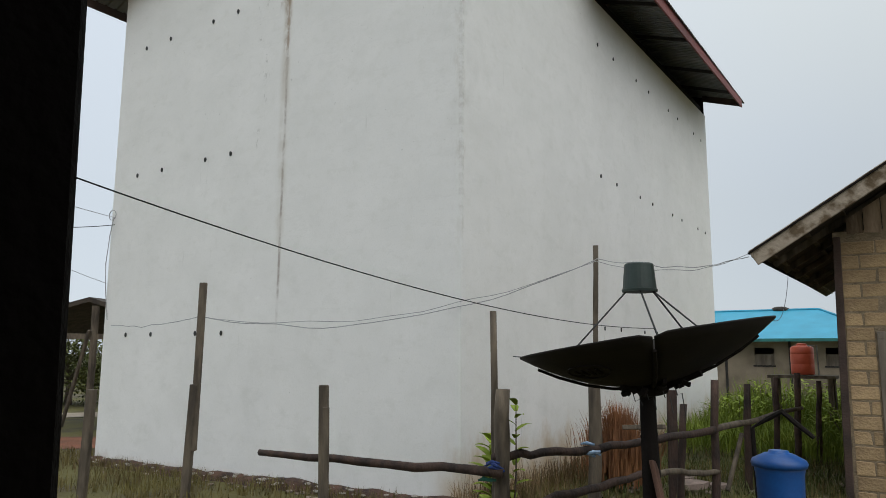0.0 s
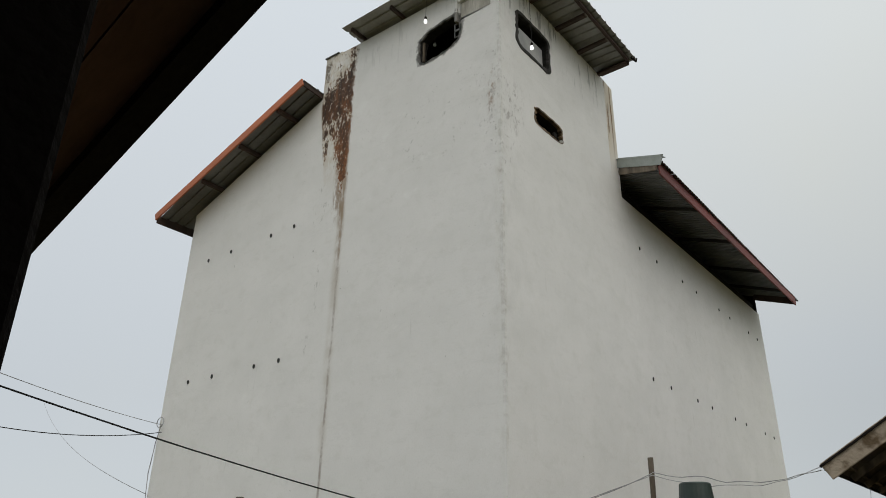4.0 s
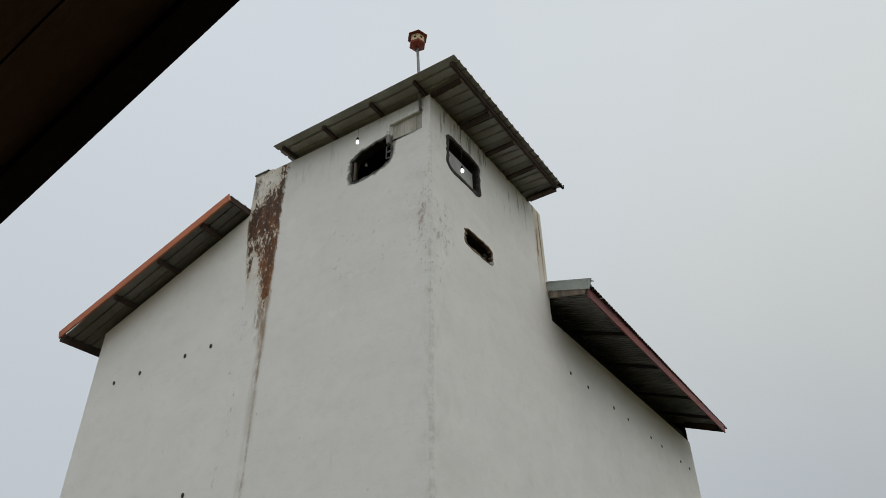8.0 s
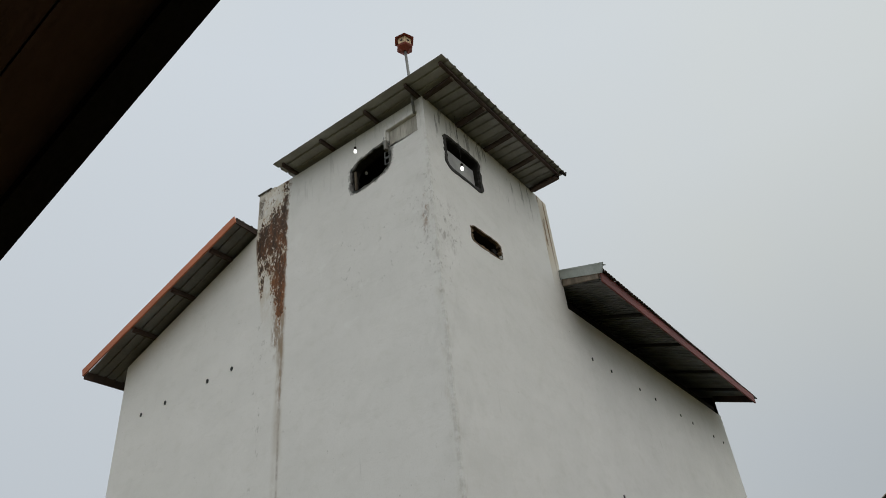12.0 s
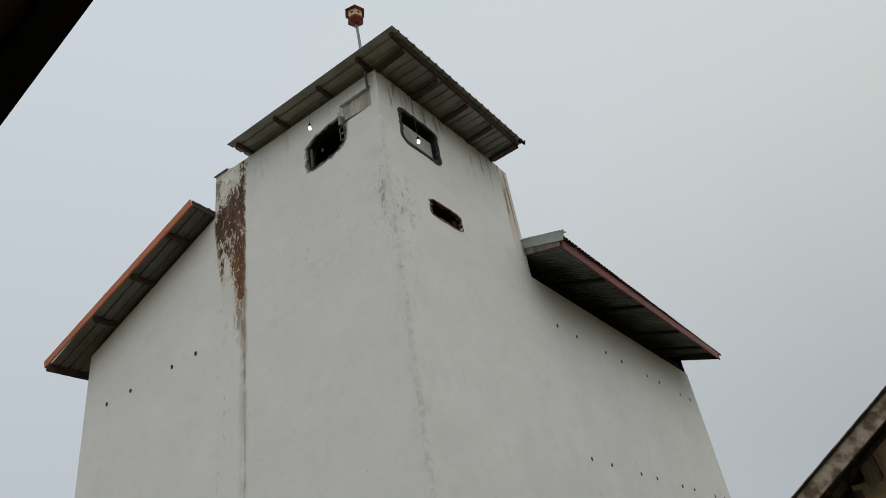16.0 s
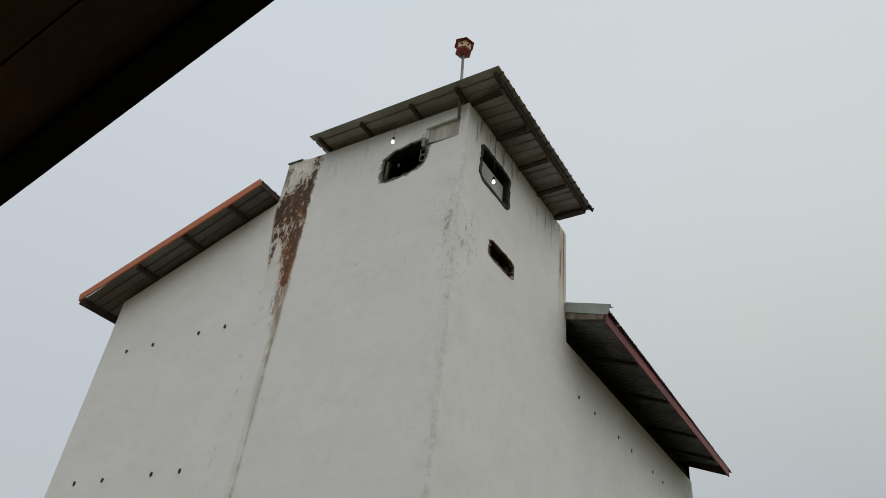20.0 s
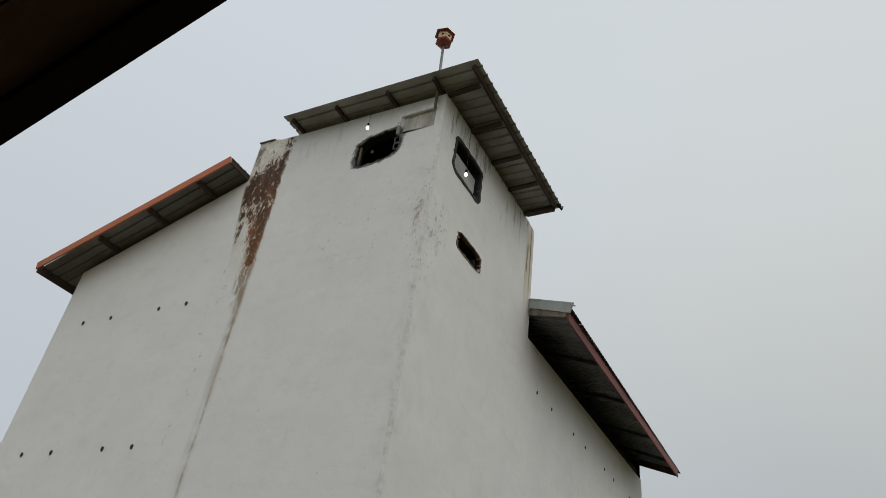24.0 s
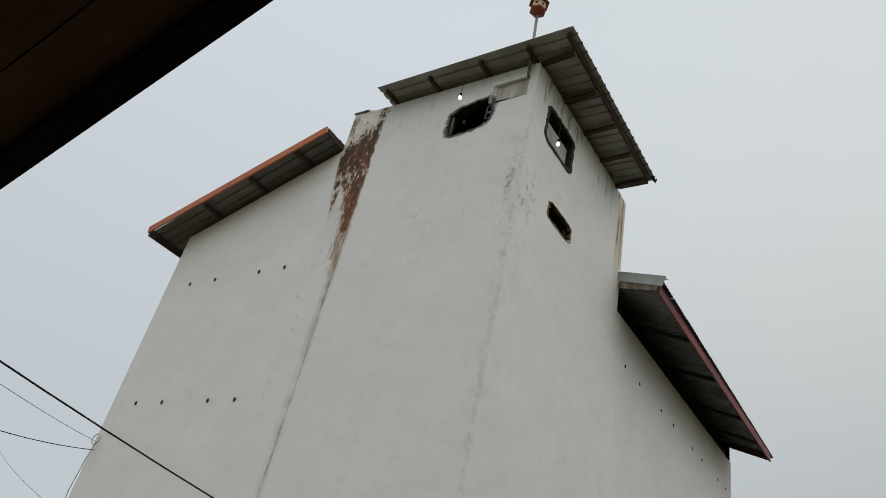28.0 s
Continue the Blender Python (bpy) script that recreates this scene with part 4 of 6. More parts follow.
# ---- cables ----
def build_cables():
    for name, a, b, sag, r, mat, label in (
            ("aerial_cable", (2.76, -1.46, 1.735), (2.455, -6.68, 2.16), 0.15, 0.0028, CABLE, "thick black aerial cable from dish to house"),
            ("power_cable", (-7.42, -0.04, 3.93), (-3.74, -4.88, 3.62), 0.06, 0.005, THIN, "thin grey service wire to the wall"),
            ("power_cable", (-7.42, -0.04, 3.80), (-5.9, -4.75, 3.40), 0.22, 0.007, CABLE, "thin black service cable to the wall"),
            ("power_cable", (-7.55, -0.04, 2.75), (-40.5, 11.0, 10.3), 0.57, 0.007, THIN, "thin grey slack wire"),
            ("post_wire", (-7.3, -0.03, 2.0), (-2.99, -1.40, 1.98), 0.06, 0.0055, THIN, "thin grey wire strung along posts"),
            ("post_wire", (-2.99, -1.40, 1.98), (1.44, 0.63, 2.62), 0.38, 0.0055, THIN, "thin grey wire strung along posts"),
            ("post_wire", (-2.99, -1.40, 1.97), (1.44, 0.63, 2.60), 0.30, 0.004, THIN, "thin grey wire strung along posts"),
            ("post_wire", (1.44, 0.63, 2.63), (2.8, 2.05, 2.72), 0.10, 0.005, THIN, "thin grey wire from pole to eave"),
            ("post_wire", (1.44, 0.63, 2.60), (2.8, 2.06, 2.76), 0.16, 0.004, THIN, "thin grey wire from pole to eave")):
        bm = bmesh.new()
        wire(bm, a, b, sag, r, kink=0.045 if name == "post_wire" else 0.0)
        solo(name, bm, mat, label, "cable")
    bm = bmesh.new()
    pts = [(-7.45, -0.05, 3.95), (-7.52, -0.06, 3.6), (-7.60, -0.05, 3.1), (-7.55, -0.04, 2.6), (-7.45, -0.03, 2.1)]
    tube(bm, pts, 0.008, 5)
    rg = [(-7.48 + 0.11 * math.cos(a * math.tau / 14), -0.06, 3.98 + 0.09 * math.sin(a * math.tau / 14)) for a in range(15)]
    tube(bm, rg, 0.008, 5)
    solo("cable_loop", bm, THIN, "coiled grey cable slack on wall edge", "cable")


build_cables()


# ---- the wooden house that the camera stands in ----
EDGE = (4.5, -5.881, 3.950)      # a point on the lower edge of the verge board
VERGE = Vector((0.9999, 0.0105, 0.3960))   # along the verge, rising to the east


def roof_z(x, y):
    """The underside of the porch roof, which falls to the west and rises a little to the back."""
    edge_y = EDGE[1] + (x - EDGE[0]) * VERGE.y / VERGE.x
    return EDGE[2] + 0.05 + (x - EDGE[0]) * VERGE.z / VERGE.x + 0.05 * (edge_y - y)


def build_porch():
    p0 = Vector(EDGE)

    def at(s_, back, up=0.0):
        p = p0 + VERGE * s_ + Vector((0, -back, 0))
        return Vector((p.x, p.y, roof_z(p.x, p.y) + up))

    lo, hi = -3.05, 2.1
    bm = bmesh.new()
    back, k, rnd = 0.10, 0, random.Random(2)
    while back < 4.4:
        w = 0.19 + rnd.uniform(-0.012, 0.012)
        h = 0.007 if k % 2 else 0.0
        vs = [bm.verts.new(at(s_, b_, h + u_)) for u_ in (0, 0.025) for s_, b_ in ((lo, back), (hi, back), (hi, back + w - 0.005), (lo, back + w - 0.005))]
        for f in ((3, 2, 1, 0), (4, 5, 6, 7), (0, 1, 5, 4), (1, 2, 6, 5), (2, 3, 7, 6), (3, 0, 4, 7)):
            bm.faces.new([vs[i] for i in f])
        back += w
        k += 1
    bmesh.ops.recalc_face_normals(bm, faces=bm.faces)
    solo("ceiling", bm, CEILWOOD, "dark boarded underside of a porch roof", "ceiling", kind="structure")
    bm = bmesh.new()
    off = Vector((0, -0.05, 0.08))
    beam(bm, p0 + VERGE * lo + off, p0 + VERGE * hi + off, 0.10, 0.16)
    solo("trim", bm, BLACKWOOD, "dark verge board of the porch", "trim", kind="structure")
    bm = bmesh.new()
    vs = [bm.verts.new(at(s_, b_, u_)) for u_ in (0.035, 0.055) for s_, b_ in ((lo - 0.05, -0.04), (hi + 0.05, -0.04), (hi + 0.05, 4.5), (lo - 0.05, 4.5))]
    for v in vs:
        v.co.z += 0.08
    for f in ((3, 2, 1, 0), (4, 5, 6, 7), (0, 1, 5, 4), (1, 2, 6, 5), (2, 3, 7, 6), (3, 0, 4, 7)):
        bm.faces.new([vs[i] for i in f])
    solo("porch_roof", bm, ZINC_DARK, "aged zinc porch roof", "roof", kind="structure")


build_porch()


def build_porch_walls():
    def planks(name, a, b, t, mat, label, step_w=0.17):
        wall = thing(name, (a[0], a[1], -0.1), label, "wall", kind="structure")
        a, b = Vector((*a, 0)), Vector((*b, 0))
        d = (b - a).normalized()
        n = max(1, round((b - a).length / step_w))
        for k in range(n):
            bm = bmesh.new()
            p, q = a.lerp(b, k / n), a.lerp(b, (k + 1) / n) - d * 0.006
            side = Vector((-d.y, d.x, 0)) * (t + 0.004 * (k % 2))
            ring_ = (p, q, q + side, p + side)
            vs = [bm.verts.new((c.x, c.y, -0.1)) for c in ring_] + [bm.verts.new((c.x, c.y, roof_z(c.x, c.y) - 0.004)) for c in ring_]
            for f in ((0, 1, 2, 3), (4, 7, 6, 5), (0, 4, 5, 1), (1, 5, 6, 2), (2, 6, 7, 3), (3, 7, 4, 0)):
                bm.faces.new([vs[i] for i in f])
            bmesh.ops.recalc_face_normals(bm, faces=bm.faces)
            part("plank", bm, mat, wall)
        return wall

    # Walls added round the camera, mostly unseen, to block light from the porch.
    planks("wall_west", (3.78, -6.82), (3.78, -10.2), 0.03, DARKWOOD, "dark plank side wall added to keep the porch dark")
    planks("wall_front", (3.70, -6.80), (1.60, -6.60), 0.03, DARKWOOD, "dark plank front wall added to close off the porch", 0.2)
    planks("wall_east_blocker", (6.3, -10.2), (6.3, -6.2), 0.03, DARKWOOD, "dark plank side wall added to keep the porch dark", 0.2)
    planks("wall_back_blocker", (3.78, -10.2), (6.3, -10.2), 0.03, DARKWOOD, "unseen dark plank back wall added to block light", 0.2)
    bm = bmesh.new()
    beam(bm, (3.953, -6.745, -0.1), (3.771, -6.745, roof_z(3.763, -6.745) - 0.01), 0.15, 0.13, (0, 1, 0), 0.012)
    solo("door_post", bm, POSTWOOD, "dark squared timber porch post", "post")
    # Unseen floor, added to keep the porch dark.
    bm = bmesh.new()
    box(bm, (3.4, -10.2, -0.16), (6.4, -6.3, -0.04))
    solo("floor", bm, DARKWOOD, "unseen dark board floor added to keep the porch dark", "floor", kind="structure")


build_porch_walls()


# ---- the block hut with its boarded gable ----
def build_hut():
    hut = thing("block_hut", (6.5, 5.5, -0.15), "small sandy concrete-block hut with weathered timber gable", "hut")
    y0, x0, x1, top, ridge_x, slope = 2.9, 3.60, 9.4, 3.06, 6.5, 0.615

    def rake(x):
        return 2.765 + slope * ((x if x < ridge_x else 2 * ridge_x - x) - 2.86)

    bm = bmesh.new()
    slab(bm, [(x0 + 0.02, -0.4), (x1, -0.4), (x1, top), (x0 + 0.02, top)],
         [[(4.05, -0.25), (4.85, -0.25), (4.85, 1.74), (4.05, 1.74)], [(4.125, 1.985), (4.235, 1.985), (4.235, 2.145), (4.125, 2.145)]], lambda u, v, d: (u, y0 - 0.025 + d, v), 0.18)
    wall = part("front_wall", bm, MORTAR, hut, "sandy mortar between blocks")
    bm = bmesh.new()
    box(bm, (x0 + 0.02, y0 + 0.163, -0.4), (x0 + 0.17, 9.0, top))
    box(bm, (x1 - 0.15, y0 + 0.163, -0.4), (x1, 9.0, top))
    box(bm, (x0 + 0.17, 8.85, -0.4), (x1 - 0.15, 9.0, top))
    part("rear_walls", bm, BLOCK, hut)
    bm = bmesh.new()
    beam(bm, (x0 + 0.0, y0 - 0.01, -0.4), (x0 + 0.065, y0 - 0.01, 3.0), 0.085, 0.09, (0, 1, 0), 0.008)
    part("corner_post", bm, REDWOOD, hut, "dark weathered timber corner post")
    # gable boards
    rnd = random.Random(12)
    x, k = 3.78, 0
    while x < 9.2:
        w = rnd.uniform(0.15, 0.2)
        bm = bmesh.new()
        yy = y0 - 0.03 - (0.014 if k % 2 else 0)
        vs = [bm.verts.new(p) for p in ((x, yy, top - 0.03), (x + w, yy, top - 0.03 + rnd.uniform(-0.02, 0.01)), (x + w, yy, max(top, rake(x + w) - 0.12)), (x, yy, max(top, rake(x) - 0.12)))]
        f = bm.faces.new(vs)
        g = bmesh.ops.extrude_face_region(bm, geom=[f])["geom"]
        bmesh.ops.translate(bm, verts=[v for v in g if isinstance(v, bmesh.types.BMVert)], vec=(0, 0.02, 0))
        bmesh.ops.recalc_face_normals(bm, faces=bm.faces)
        part("gable_board", bm, GABLE, hut)
        x += w + 0.012
        k += 1
    # roof
    bm = bmesh.new()
    for s, xe in ((1, 2.84), (-1, 2 * ridge_x - 2.84)):
        beam(bm, (xe, 5.5, rake(2.84) + 0.0), (ridge_x, 5.5, rake(ridge_x) + 0.0), 7.0, 0.02)
    roof = part("roof", bm, THATCH, hut, "dark aged roofing")
    for yy in (2.35, 3.1, 3.9, 4.8, 5.8, 6.9):
        bm = bmesh.new()
        beam(bm, (2.90, yy, rake(2.90) - 0.06), (4.4, yy, rake(4.4) - 0.06), 0.05, 0.08, (0, 0, 1), 0.005)
        part("rafter", bm, POLEWOOD, roof)
    for xx in (2.95, 3.35, 3.75):
        bm = bmesh.new()
        beam(bm, (xx, 2.05, rake(xx) - 0.012), (xx, 8.9, rake(xx) - 0.012), 0.05, 0.03)
        part("batten", bm, POLEWOOD, roof)
    for s in (1, -1):
        bm = bmesh.new()
        a = (2.86, 1.985, rake(2.86) - 0.075)
        b = (ridge_x, 1.985, rake(ridge_x) - 0.075)
        if s < 0:
            a = (2 * ridge_x - a[0], a[1], a[2])
        beam(bm, a, b, 0.028, 0.20, (0, 0, 1), 0.006)
        part("barge_board", bm, BARGE, roof, "mottled weathered grey barge board")
        bm = bmesh.new()
        beam(bm, (a[0] - 0.05 * s, 1.975, a[2] + 0.085 - 0.03), (b[0], 1.975, b[2] + 0.085), 0.06, 0.02)
        part("verge_strip", bm, BLACKWOOD, roof)
    bm = bmesh.new()
    beam(bm, (2.85, 2.0, rake(2.85) - 0.025), (2.85, 8.9, rake(2.85) + 0.04), 0.025, 0.06, (0, 0, 1), 0.004)
    part("eave_board", bm, BLACKWOOD, roof)
    # door
    bm = bmesh.new()
    for a, b in (((4.06, -0.25), (4.06, 1.76)), ((4.84, -0.25), (4.84, 1.76)), ((4.01, 1.79), (4.89, 1.79))):
        upright = a[0] == b[0]
        beam(bm, (a[0], y0 - 0.01, a[1]), (b[0], y0 - 0.01, b[1]), 0.10 if upright else 0.10, 0.09, (0, 1, 0) if upright else (0, 0, 1), 0.006)
    door = part("door_frame", bm, GREYWOOD, hut, "grey weathered timber door frame")
    for k in range(5):
        bm = bmesh.new()
        box(bm, (4.115 + 0.136 * k, y0 + 0.05 + 0.004 * (k % 2), -0.24), (4.247 + 0.136 * k, y0 + 0.08, 1.73))
        part("door_board", bm, GREYWOOD, door)
    bm = bmesh.new()
    beam(bm, (4.11, y0 + 0.035, 1.15), (4.80, y0 + 0.035, 1.15), 0.02, 0.09)
    part("door_rail", bm, PALE, door, "pale cross rail")
    return hut, wall


GABLE = material("dark_weathered_gable_board", (0.31, 0.225, 0.15), 0.9, tint=(0.085, 0.052, 0.034), scale=5, bump=0.7, stretch=(1, 1, 0.2), vary=0.35)
hut, hut_wall = build_hut()


# ---- satellite dish ----
STRUT = material("dull_dark_strut", (0.07, 0.07, 0.068), 0.6, 0.3, scale=8, bump=0.05)


def build_dish():
    dish = thing("satellite_dish", (2.68, -1.35, -0.12), "large dark solid satellite dish on a post, bucket over its feed", "satellite dish")
    right = Vector((0.932, 0.322, 0.165)).normalized()
    up = right.cross(Vector((-1.92, 5.61, 0.0))).normalized()
    back = up.cross(right)
    m = Matrix((right, back, up)).transposed().to_4x4()
    R, depth = 0.99, 0.36
    m.translation = Vector((2.65, -1.42, 1.662)) - up * depth
    bm0 = None
    for q in range(4):
        bm = bmesh.new()
        rows = []
        n, rings = 18, 9
        for i in range(rings + 1):
            row = []
            for k in range(n + 1):
                t = k / n
                a = radians(-90 + 4) + q * math.pi / 2 + radians(0.35) + t * radians(89.3)
                edge = min(t, 1 - t)
                r = R * (0.06 + 0.94 * i / rings)
                if i == rings:
                    r *= 1 - 0.035 * max(0.0, 1 - edge / 0.06)
                row.append(Vector((r * math.cos(a), r * math.sin(a), depth * (r / R) ** 2)))
            rows.append(row)
        vs = [[[bm.verts.new(m @ (p + Vector((0, 0, dz)))) for p in row] for row in rows] for dz in (0, -0.012)]
        for s, side in enumerate(vs):
            for i in range(rings):
                for k in range(n):
                    f = (side[i][k], side[i][k + 1], side[i + 1][k + 1], side[i + 1][k])
                    bm.faces.new(f if s == 0 else f[::-1])
        for k in range(n):
            bm.faces.new((vs[0][rings][k], vs[0][rings][k + 1], vs[1][rings][k + 1], vs[1][rings][k]))
        for k in (0, n):
            for i in range(rings):
                bm.faces.new((vs[0][i][k], vs[0][i + 1][k], vs[1][i + 1][k], vs[1][i][k]))
        bmesh.ops.recalc_face_normals(bm, faces=bm.faces)
        panel = part("panel", bm, DISH, dish, "dark pressed-metal dish panel", True)
        bm = bmesh.new()
        a = radians(-90 + 4) + q * math.pi / 2
        tube(bm, [m @ Vector((r * math.cos(a), r * math.sin(a), depth * (r / R) ** 2 - 0.03)) for r in (0.08, 0.3, 0.5, 0.7, 0.86)], 0.014, 6)
        part("rib", bm, BLACKWOOD, dish)
        if q == 3:
            # worn raised emblem on the back of a panel, a plain oval
            bm = bmesh.new()
            pts = []
            for k in range(25):
                b = k * math.tau / 24
                a2, r2 = radians(-128) + 0.27 * math.cos(b), R * (0.70 + 0.10 * math.sin(b))
                pts.append(m @ Vector((r2 * math.cos(a2), r2 * math.sin(a2), depth * (r2 / R) ** 2 - 0.015)))
            tube(bm, pts, 0.007, 5)
            part("emblem", bm, BLACKWOOD, panel, "worn oval emblem")
            bm = bmesh.new()
            for j in range(4):
                a2 = radians(-128) + 0.09 * (j - 1.5)
                tube(bm, [m @ Vector((r2 * math.cos(a2), r2 * math.sin(a2), depth * (r2 / R) ** 2 - 0.015)) for r2 in (R * 0.66, R * 0.74)], 0.012, 5)
            part("emblem_bars", bm, BLACKWOOD, panel)
    bm = bmesh.new()
    lathe(bm, None, [(0.05, -0.10), (0.11, -0.09), (0.13, -0.04), (0.10, -0.01)], 14, m)
    part("hub", bm, BLACKWOOD, dish, "dark mounting hub")
    for a, r in ((-2.3, 0.34), (-1.3, 0.36), (-0.5, 0.42)):
        bm = bmesh.new()
        beam(bm, m @ Vector((0, 0, -0.06)), m @ Vector((r * math.cos(a), r * math.sin(a), depth * (r / R) ** 2 - 0.03)), 0.03, 0.05)
        part("bracket", bm, BLACKWOOD, dish)
    rnd = random.Random(61)
    for k in range(9):
        bm = bmesh.new()
        a, r = radians(-150 + 17 * k), rnd.uniform(0.16, 0.36)
        c = m @ Vector((r * math.cos(a), r * math.sin(a), depth * (r / R) ** 2 - 0.05))
        beam(bm, c, c + Vector((rnd.uniform(-0.06, 0.06), rnd.uniform(-0.04, 0.04), -rnd.uniform(0.02, 0.06))), rnd.uniform(0.03, 0.06), rnd.uniform(0.02, 0.04), (0.3, 1, 0.2), 0.006)
        part("clamp", bm, BLACKWOOD, dish, "rusted black clamp under the dish")
    for k in range(4):
        bm = bmesh.new()
        a = radians(-140 + 35 * k)
        c = m @ Vector((0.2 * math.cos(a), 0.2 * math.sin(a), -0.04))
        tube(bm, [c, c + Vector((0.02, 0, -0.07)), c + Vector((0.05, 0.01, -0.05)), c + Vector((0.07, 0.02, -0.10 - 0.04 * k))], 0.004, 5)
        part("loose_wire", bm, CABLE, dish)
    bm = bmesh.new()
    tip_l = m @ Vector((R * math.cos(radians(182)), R * math.sin(radians(182)), depth))
    beam(bm, tip_l + Vector((0.10, 0.0, 0.0)), tip_l + Vector((-0.05, -0.02, 0.012)), 0.05, 0.008, (0, 0, 1), 0.002)
    part("bent_rim_flap", bm, STEEL, dish, "torn bent flap of rim metal")
    bm = bmesh.new()
    tube(bm, [(2.66, -1.35, -0.3), (2.67, -1.36, 0.5), (2.665, -1.37, 1.25)], [0.076, 0.066, 0.060], 12, 0.18)
    part("mast", bm, BLACKWOOD, dish, "blackened mast", True)
    bk = Vector((2.67, -1.50, 2.035))
    bm = bmesh.new()
    lathe(bm, bk, [(0.138, -0.012), (0.140, 0.008), (0.132, 0.012), (0.114, 0.205), (0.106, 0.214)], 28)
    part("feed_bucket", bm, BUCKET, dish, "dark green upturned bucket")
    for k, (a, r) in enumerate(((-2.95, 0.74), (-1.2, 0.42), (-0.1, 0.62), (0.55, 0.55))):
        bm = bmesh.new()
        off = Vector((0.1 * math.cos(a), 0.1 * math.sin(a), 0))
        tube(bm, [bk + off, m @ Vector((r * math.cos(a), r * math.sin(a), depth * (r / R) ** 2))], 0.0075, 6)
        part("feed_strut", bm, STRUT if k != 3 else CABLE, dish)
    bm = bmesh.new()
    tip = m @ Vector((R * 0.97, 0.0, depth))
    wire(bm, tip, (2.9, 4.2, 2.74), 0.25, 0.003)
    part("lead", bm, CABLE, dish, "thin black lead to the hut")


build_dish()


# ---- fence, barrel ----
def crooked(a, b, r0, r1, seed, n=9, wob=0.03):
    rnd = random.Random(seed)
    a, b = Vector(a), Vector(b)
    pts = [a.lerp(b, k / n) + (Vector((rnd.uniform(-wob, wob), rnd.uniform(-wob, wob), rnd.uniform(-wob, wob))) if 0 < k < n else Vector()) for k in range(n + 1)]
    bm = bmesh.new()
    tube(bm, pts, [r0 + (r1 - r0) * k / n for k in range(n + 1)], 9, 0.12, seed)
    return bm


PINKSLAB = material("pinkish_concrete", (0.36, 0.27, 0.23), 0.95, tint=(0.20, 0.15, 0.125), scale=5, bump=0.6)
REDPLANK = material("brown_leaning_plank", (0.20, 0.10, 0.065), 0.9, tint=(0.10, 0.055, 0.04), scale=6, bump=0.6, stretch=(1, 1, 0.3))


def build_fence():
    posts = [  # foot, top, radius, squared
        ((1.14, -1.04, -0.3), (1.15, -1.04, 1.20), 0.078, 0), ((1.03, -0.96, -0.3), (1.01, -0.98, 1.95), 0.036, 0),
        ((1.32, 0.70, -0.3), (1.36, 0.72, 1.45), 0.078, 0), ((1.35, 0.73, 0.9), (1.39, 0.74, 2.80), 0.031, 0),
        ((1.93, 1.57, -0.3), (1.95, 1.58, 1.13), 0.055, 1), ((2.13, 1.12, -0.3), (2.21, 1.14, 1.0), 0.042, 0),
        ((2.46, 1.31, -0.3), (2.51, 1.32, 1.27), 0.048, 0), ((2.41, 3.25, -0.3), (2.45, 3.25, 1.17), 0.05, 0),
        ((2.57, 4.29, -0.3), (2.63, 4.31, 1.24), 0.045, 0), ((2.69, 5.33, -0.3), (2.76, 5.34, 1.29), 0.05, 0),
        ((2.86, 6.4, -0.3), (2.92, 6.4, 1.15), 0.045, 0),
        ((-0.17, -2.03, -0.3), (-0.205, -2.05, 1.23), 0.042, 1), ((-0.145, -2.035, -0.3), (-0.165, -2.055, 1.03), 0.03, 1),
        ((-3.03, -1.45, -0.4), (-2.98, -1.43, 1.14), 0.05, 1), ((-2.96, -1.42, 0.35), (-2.965, -1.40, 2.40), 0.042, 1),
        ((-4.47, -1.92, -0.5), (-4.42, -1.92, 1.05), 0.055, 1)]
    for k, (a, b, r, sq) in enumerate(posts):
        if sq:
            bm = bmesh.new()
            beam(bm, a, b, r * 2, r * 1.5, (0.4, -0.9, 0), 0.008)
        else:
            bm = crooked(a, b, r, r * 0.92, 40 + k, 6, 0.008)
        solo("fence_post", bm, RAILWOOD if a[1] > 1.0 else POLEWOOD, ("tall thin grey" if b[2] > 1.9 else "squared grey" if sq else "round dark") + " weathered wooden fence post in the yard", "fence post", "yard fence", smooth=not sq)
    rails = [((-1.27, -1.86, 0.51), (1.22, -1.16, 0.45), 0.032, 0.046), ((1.08, -1.10, 0.58), (1.70, 0.02, 0.59), 0.040, 0.042), ((1.68, -0.02, 0.59), (2.50, 1.28, 0.73), 0.042, 0.040),
             ((2.48, 1.24, 0.73), (2.80, 5.30, 0.76), 0.040, 0.028), ((1.60, -1.45, 0.26), (2.12, 0.30, 0.36), 0.04, 0.036), ((2.10, 0.28, 0.36), (2.5, 1.3, 0.28), 0.036, 0.03)]
    for k, (a, b, r0, r1) in enumerate(rails):
        solo("fence_rail", crooked(a, b, r0, r1, 70 + k, 9, 0.016), POLEWOOD if k in (3, 5) else RAILWOOD, "crooked dark pole lashed along the fence posts", "fence rail", "yard fence", smooth=True)
    for at, mat, label in (((1.13, -1.12, 0.50), CLOTH, "blue rag tied round the thick fence post"), ((1.64, -0.06, 0.60), CLOTH_PALE, "blue and white rag tied on the rail"), ((1.06, -1.13, 0.42), material("green_rag", (0.03, 0.16, 0.11), 0.9, bump=0.2), "green rag tied beside the blue rag")):
        rnd = random.Random(round(at[0] * 100))
        bm = bmesh.new()
        for k in range(5):
            c = Vector(at) + Vector((rnd.uniform(-0.04, 0.04), rnd.uniform(-0.05, 0.0), rnd.uniform(-0.05, 0.05)))
